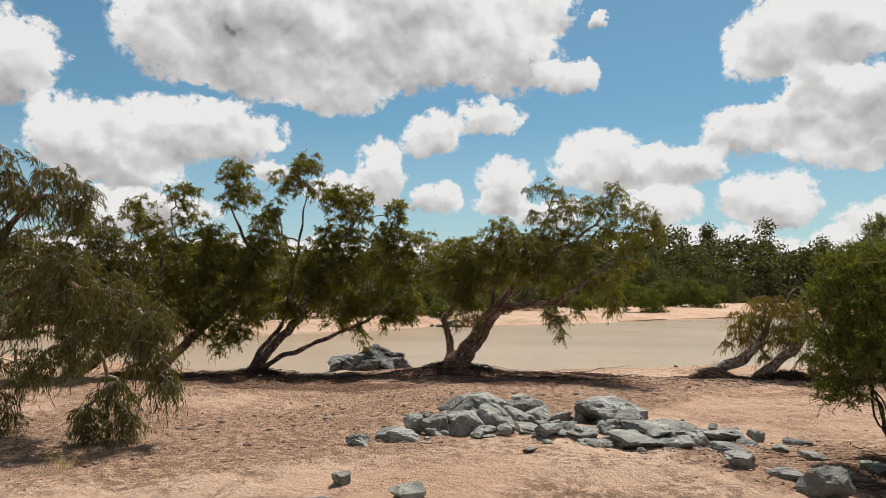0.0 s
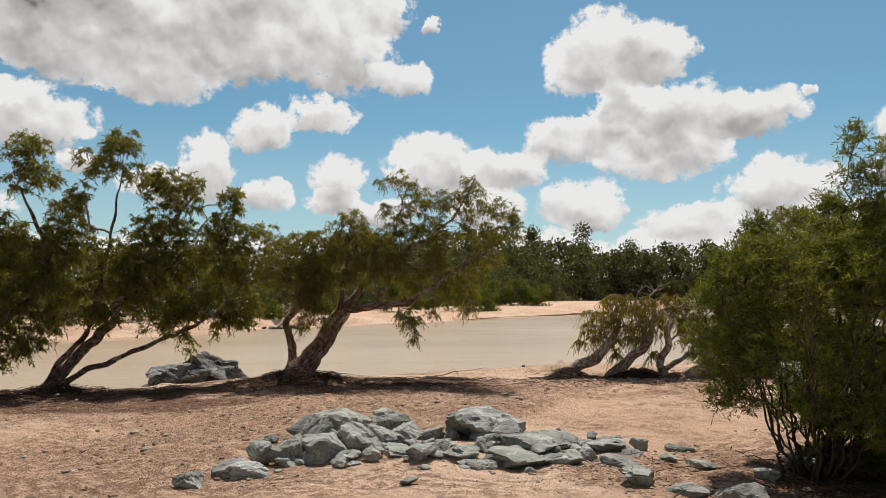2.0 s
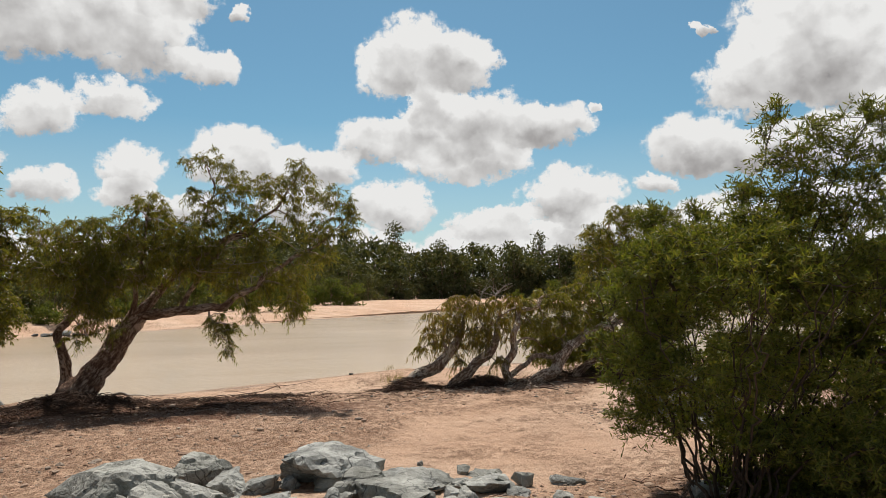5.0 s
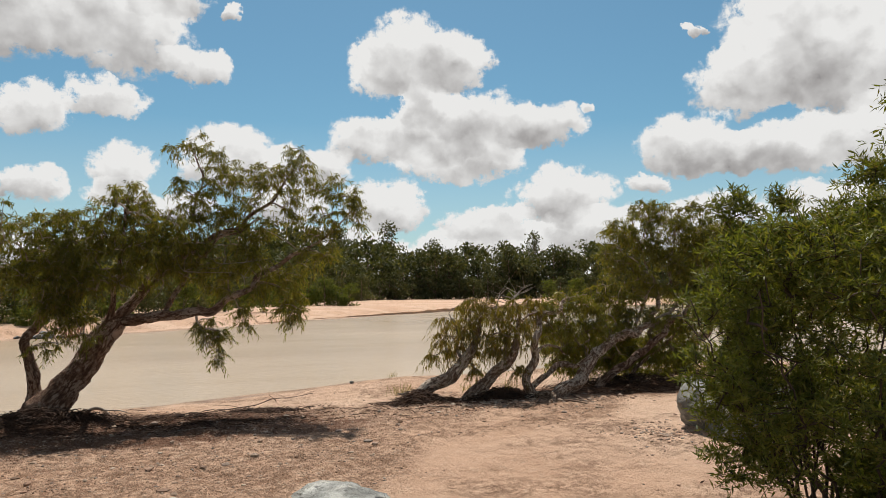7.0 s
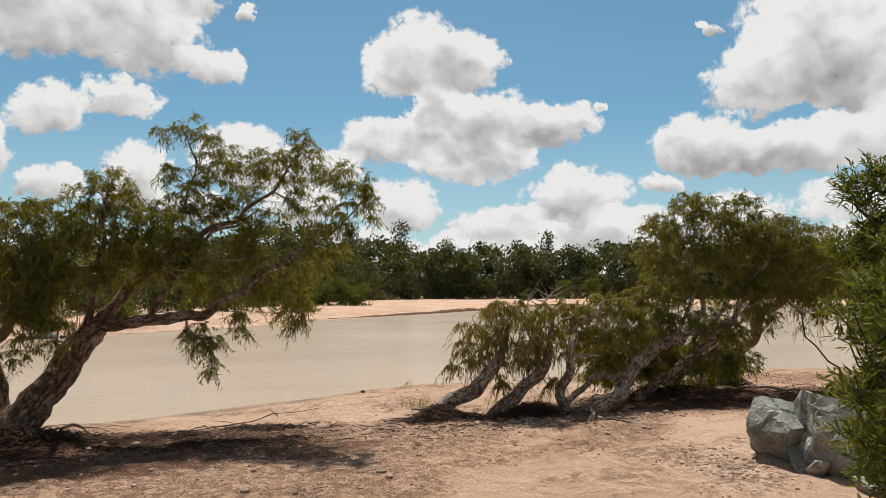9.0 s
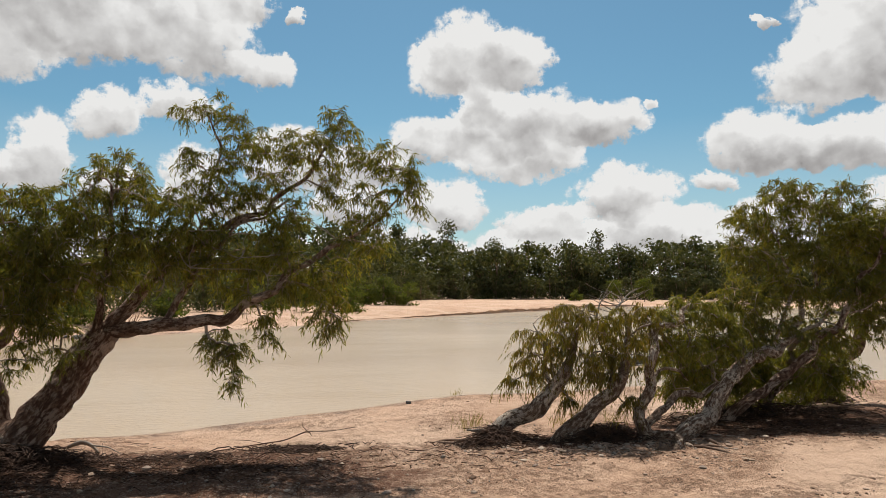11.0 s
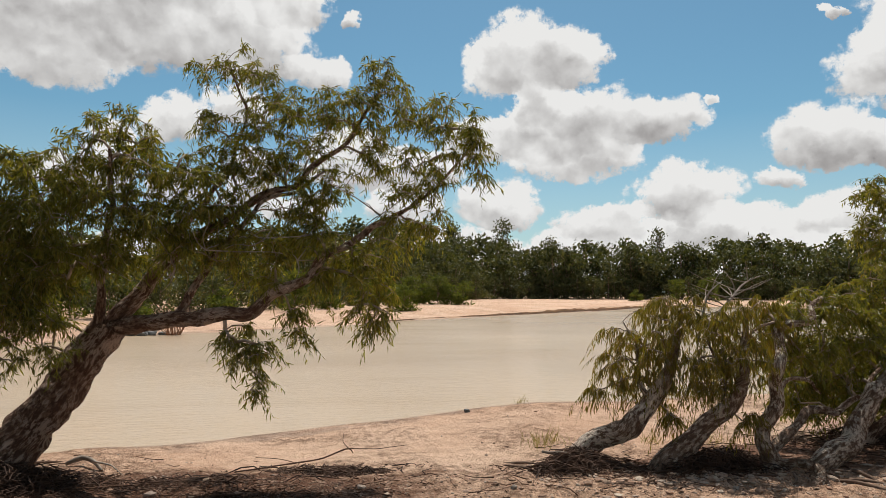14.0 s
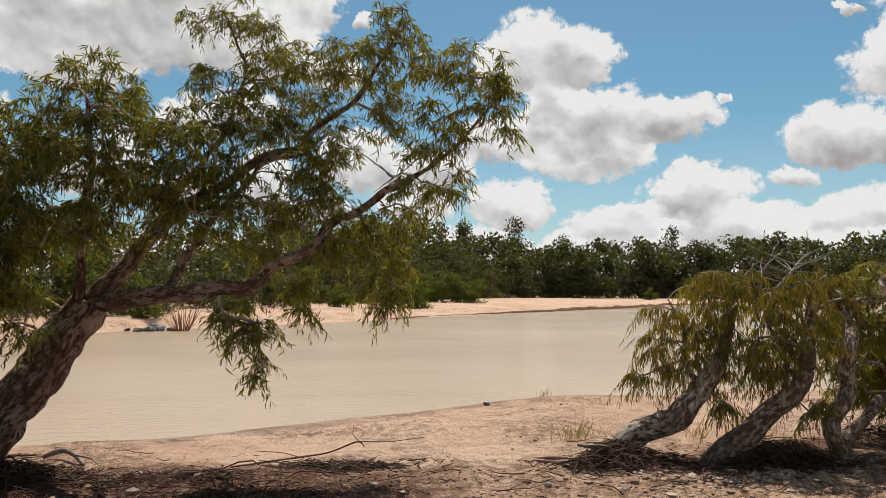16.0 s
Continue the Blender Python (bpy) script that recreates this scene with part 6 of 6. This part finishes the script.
def sticks(name, n, region, seed, label, long=0.30, thick=0.0055, material=None):
    """A tangle of fallen twigs lying on a stretch of ground."""
    rng = np.random.default_rng(seed)
    soup = Soup()
    cx, cy, rx, ry = region
    for _ in range(n):
        a, r = rng.uniform(0, 2 * np.pi), abs(rng.normal()) * 0.6
        x, y = cx + rx * r * np.cos(a), cy + ry * r * np.sin(a)
        if shore(NEAR_SHORE, x) - y < 0.3:
            continue
        b, length = rng.uniform(0, np.pi), long * rng.uniform(0.25, 1.5)
        line = []
        for u in np.linspace(-0.5, 0.5, 4):
            px, py = x + np.cos(b) * length * u + rng.normal() * 0.015, y + np.sin(b) * length * u + rng.normal() * 0.015
            line.append((px, py, gz(px, py) + 0.008 + rng.random() * 0.035))
        tube(soup, line, np.array([1, .9, .7, .4]) * thick * rng.uniform(0.5, 1.5), 3)
    return tagged(new(name, soup.mesh(name, material or LITTER)), label, "litter", kind="stuff")


def leaf_litter(name, n, region, seed, label):
    rng = np.random.default_rng(seed)
    cx, cy, rx, ry = region
    a, r = rng.uniform(0, 2 * np.pi, n), np.abs(rng.normal(size=n)) * 0.6
    x, y = cx + rx * r * np.cos(a), cy + ry * r * np.sin(a)
    keep = (shore(NEAR_SHORE, x) - y > 0.3) & (fold((x * 1.7 + seed, y * 1.7)) > 0.38)
    x, y = x[keep], y[keep]
    way = rng.normal(size=(len(x), 3)) * np.array([1, 1, 0.22])
    way /= np.linalg.norm(way, axis=1)[:, None]
    base = np.stack([x, y, ground_height(x, y) + 0.012], 1)
    me = leaf_mesh(name, base, way, rng.uniform(0.03, 0.10, len(x)), rng.uniform(0.008, 0.02, len(x)), LITTER, rng, 0.1)
    return tagged(new(name, me), label, "litter", kind="stuff")


for i, (reg, n, m) in enumerate((((-3.3, 17.4, 2.3, 1.1), 520, 5200), ((-9.3, 15.6, 3.2, 1.3), 560, 6400), ((-0.6, 17.2, 2.2, 1.0), 200, 1500), ((4.2, 17.4, 1.9, 0.8), 420, 2600), ((8.6, 17.8, 2.8, 1.3), 420, 4800), ((4.0, 8.3, 1.7, 1.5), 240, 2600), ((-6.2, 16.4, 1.6, 1.0), 160, 1600), ((12.2, 18.2, 2.4, 1.2), 120, 2000))):
    sticks("fallen_twigs", n, reg, 40 + i, "dark tangle of fallen twigs and bark strips under the trees")
    leaf_litter("leaf_litter", m, reg, 60 + i, "dry brown leaves and bark flakes on the sand")


def debris_heap(name, n, centre, spread, high, seed, label):
    """A mound of tangled dead roots and sticks caught against a trunk."""
    rng = np.random.default_rng(seed)
    soup = Soup()
    for _ in range(n):
        u, v = rng.normal(size=2) * 0.5
        x, y = centre[0] + u * spread[0], centre[1] + v * spread[1]
        top = high * np.exp(-(u * u + v * v) * 1.6)
        b, length = rng.uniform(0, np.pi * 2), rng.uniform(0.15, 0.6)
        z = gz(x, y) + top * rng.random() ** 0.6
        line = []
        for k in np.linspace(-0.5, 0.5, 5):
            line.append((x + np.cos(b) * length * k + rng.normal() * 0.05, y + np.sin(b) * length * k + rng.normal() * 0.025, z + rng.normal() * 0.025 - 0.25 * length * abs(k) + 0.01))
        tube(soup, line, np.array([.6, 1, .9, .7, .4]) * rng.uniform(0.002, 0.009), 4)
    return tagged(new(name, soup.mesh(name, DEBRIS)), label, "debris", kind="stuff")


debris_heap("root_debris", 900, (-3.45, 17.75), (1.25, 0.45), 0.26, 1, "dark heap of tangled dead roots and sticks at the paperbark's foot")
debris_heap("root_debris", 420, (-8.6, 16.75), (1.4, 0.4), 0.2, 2, "dark heap of tangled roots below the spreading paperbark")
debris_heap("root_debris", 560, (3.0, 17.55), (0.42, 0.30), 0.24, 3, "small tangle of dead roots round the sapling's foot")
debris_heap("root_debris", 480, (4.55, 17.15), (0.75, 0.30), 0.22, 4, "dark tangle of roots between the saplings")
debris_heap("root_debris", 420, (8.2, 18.6), (1.6, 0.5), 0.3, 5, "dark debris of dead branches in the thicket")
debris_heap("root_debris", 220, (-1.5, 17.75), (1.3, 0.22), 0.05, 8, "low dark drift of twigs and bark on the beach")
debris_heap("root_debris", 240, (0.3, 18.2), (0.8, 0.2), 0.05, 9, "thin drift of dead twigs lying on the sand")
debris_heap("root_debris", 260, (-11.0, 15.4), (0.9, 0.4), 0.2, 6, "dark tangled roots at the waterline")
debris_heap("root_debris", 200, (11.0, 20.0), (0.8, 0.4), 0.25, 7, "dark tangled roots under the arching paperbark")


def branch(name, path, radii, label, material, forks=3, seed=0, lift=0.04):
    rng = np.random.default_rng(seed)
    top = thing(name, path[0], label, "branch")
    q = resample([(*p, r) for p, r in zip(path, radii)], 0.06)
    s = Soup()
    tube(s, q[:, :3], q[:, 3], 8, 0.2, seed)
    part("stem", s.mesh("stem", material), top)
    for k in range(forks):
        i = int(len(q) * rng.uniform(0.35, 0.9))
        a = q[i, :3]
        d = rng.normal(size=3) * np.array([.3, .3, .1]) + np.array([0, 0, lift])
        line = np.array([a, a + d * 0.5 + rng.normal(size=3) * 0.03, a + d])
        s = Soup()
        tube(s, resample(line, 0.05), np.linspace(q[i, 3] * 0.6, 0.003, len(resample(line, 0.05))), 5, 0.1, k)
        part("fork", s.mesh("fork", material), top)
    return top


def on(x, y, up=0.03):
    return (x, y, gz(x, y) + up)


branch("fallen_branch", [on(-3.1, 17.5), on(-2.2, 17.6), on(-1.5, 17.75), on(-0.9, 17.9, 0.05)], (.008, .007, .005, .003), "long thin dark fallen branch lying below the paperbark", LITTER, 4, 3)
branch("fallen_branch", [on(-0.9, 18.3), on(0.1, 18.6, 0.08), on(0.45, 18.75, 0.16), on(0.5, 18.9, 0.05)], (.008, .009, .010, .006), "thin bare stick lying on the beach", LITTER, 3, 4)
branch("bent_root", [(5.02, 17.0, 0.42), (5.18, 16.95, 0.5), (5.32, 16.8, 0.53), (5.42, 16.65, 0.52), (5.43, 16.55, 0.45), (5.26, 16.45, 0.36), (5.12, 16.4, 0.22)], (.035, .04, .045, .055, .065, .075, .08), "thick pale bent root arching out of the sand", BARK_PALE, 1, 5)
branch("driftwood", [on(-2.85, 18.6), on(-2.7, 18.68, 0.10), on(-2.52, 18.6, 0.09), on(-2.42, 18.52, 0)], (.022, .03, .026, .015), "pale driftwood knee beside the trunk", DEAD, 1, 6)
branch("dead_branch", [(4.75, 17.5, 1.75), (4.83, 17.6, 2.11), (5.1, 17.7, 2.31), (5.35, 17.8, 2.52), (5.65, 17.9, 2.62)], (.024, .02, .016, .011, .004), "bare grey dead branch above the sapling", DEAD, 12, 7, 0.2)
branch("dead_branch", [(4.6, 17.6, 1.8), (4.72, 17.65, 2.2), (4.8, 17.7, 2.4), (5.0, 17.7, 2.55)], (.018, .014, .009, .004), "forked bare dead branch above the sapling", DEAD, 9, 8, 0.16)
branch("root_stub", [(3.2, 17.72, 0.42), (2.95, 17.75, 0.48), (2.67, 17.75, 0.52)], (.04, .03, .014), "short bare root stub sticking out beside the sapling", DEAD, 1, 9)
dry = thing("dry_bush", (-8.3, 49.4, gz(-8.3, 49.4)), "small leafless red-brown bush by the far spit rocks", "bush")
dry_rng = np.random.default_rng(15)
for k in range(26):
    a, tilt, long = dry_rng.uniform(0, 2 * np.pi), dry_rng.uniform(0.1, 0.7), dry_rng.uniform(0.9, 1.9)
    foot = np.array([-8.3 + 0.25 * np.cos(a), 49.4 + 0.25 * np.sin(a), gz(-8.3, 49.4) - 0.05])
    tip = foot + long * np.array([tilt * np.cos(a), tilt * np.sin(a), 1 - 0.3 * tilt])
    line = resample(np.array([foot, (foot + tip) / 2 + dry_rng.normal(size=3) * 0.08, tip]), 0.3)
    twig = Soup()
    tube(twig, line, np.linspace(0.03, 0.012, len(line)), 4)
    part("stem", twig.mesh("stem", RUST), dry)
rock_on("shore_clod", 2.86, 23.2, 0.10, 0.07, 610, "dark clod at the waterline", ROCK_WET, level=3)
for i, (x, y) in enumerate(((13.8, 27.5), (15.8, 26.0), (12.2, 30.0))):
    rock_on("snag", x, y, 0.7, 0.16, 620 + i, "dark snag breaking the water surface", ROCK_WET, level=3, lift=0.12 - gz(x, y), sink=0.6)


def grass_tuft(x, y, n, tall, seed, label):
    rng = np.random.default_rng(seed)
    base = np.stack([x + rng.normal(size=n) * tall * 0.35, y + rng.normal(size=n) * tall * 0.35, np.zeros(n)], 1)
    base[:, 2] = ground_height(base[:, 0], base[:, 1])
    way = rng.normal(size=(n, 3)) * np.array([0.4, 0.4, 0.1]) + np.array([0, 0, 1])
    way /= np.linalg.norm(way, axis=1)[:, None]
    me = leaf_mesh("grass_tuft", base, way, tall * rng.uniform(0.5, 1.2, n), np.full(n, 0.008), DRY_GRASS, rng, 0.25)
    return tagged(new("grass_tuft", me), label, "grass", "grass tufts")


for i, (x, y, n, tall) in enumerate(((2.95, 18.75, 46, 0.32), (3.25, 18.95, 30, 0.28), (4.2, 24.0, 22, 0.24), (4.5, 18.6, 30, 0.26), (-5.7, 6.7, 26, 0.3), (5.3, 18.4, 30, 0.3))):
    grass_tuft(x, y, n, tall, 800 + i, "thin tuft of dry yellowish grass on the sand")
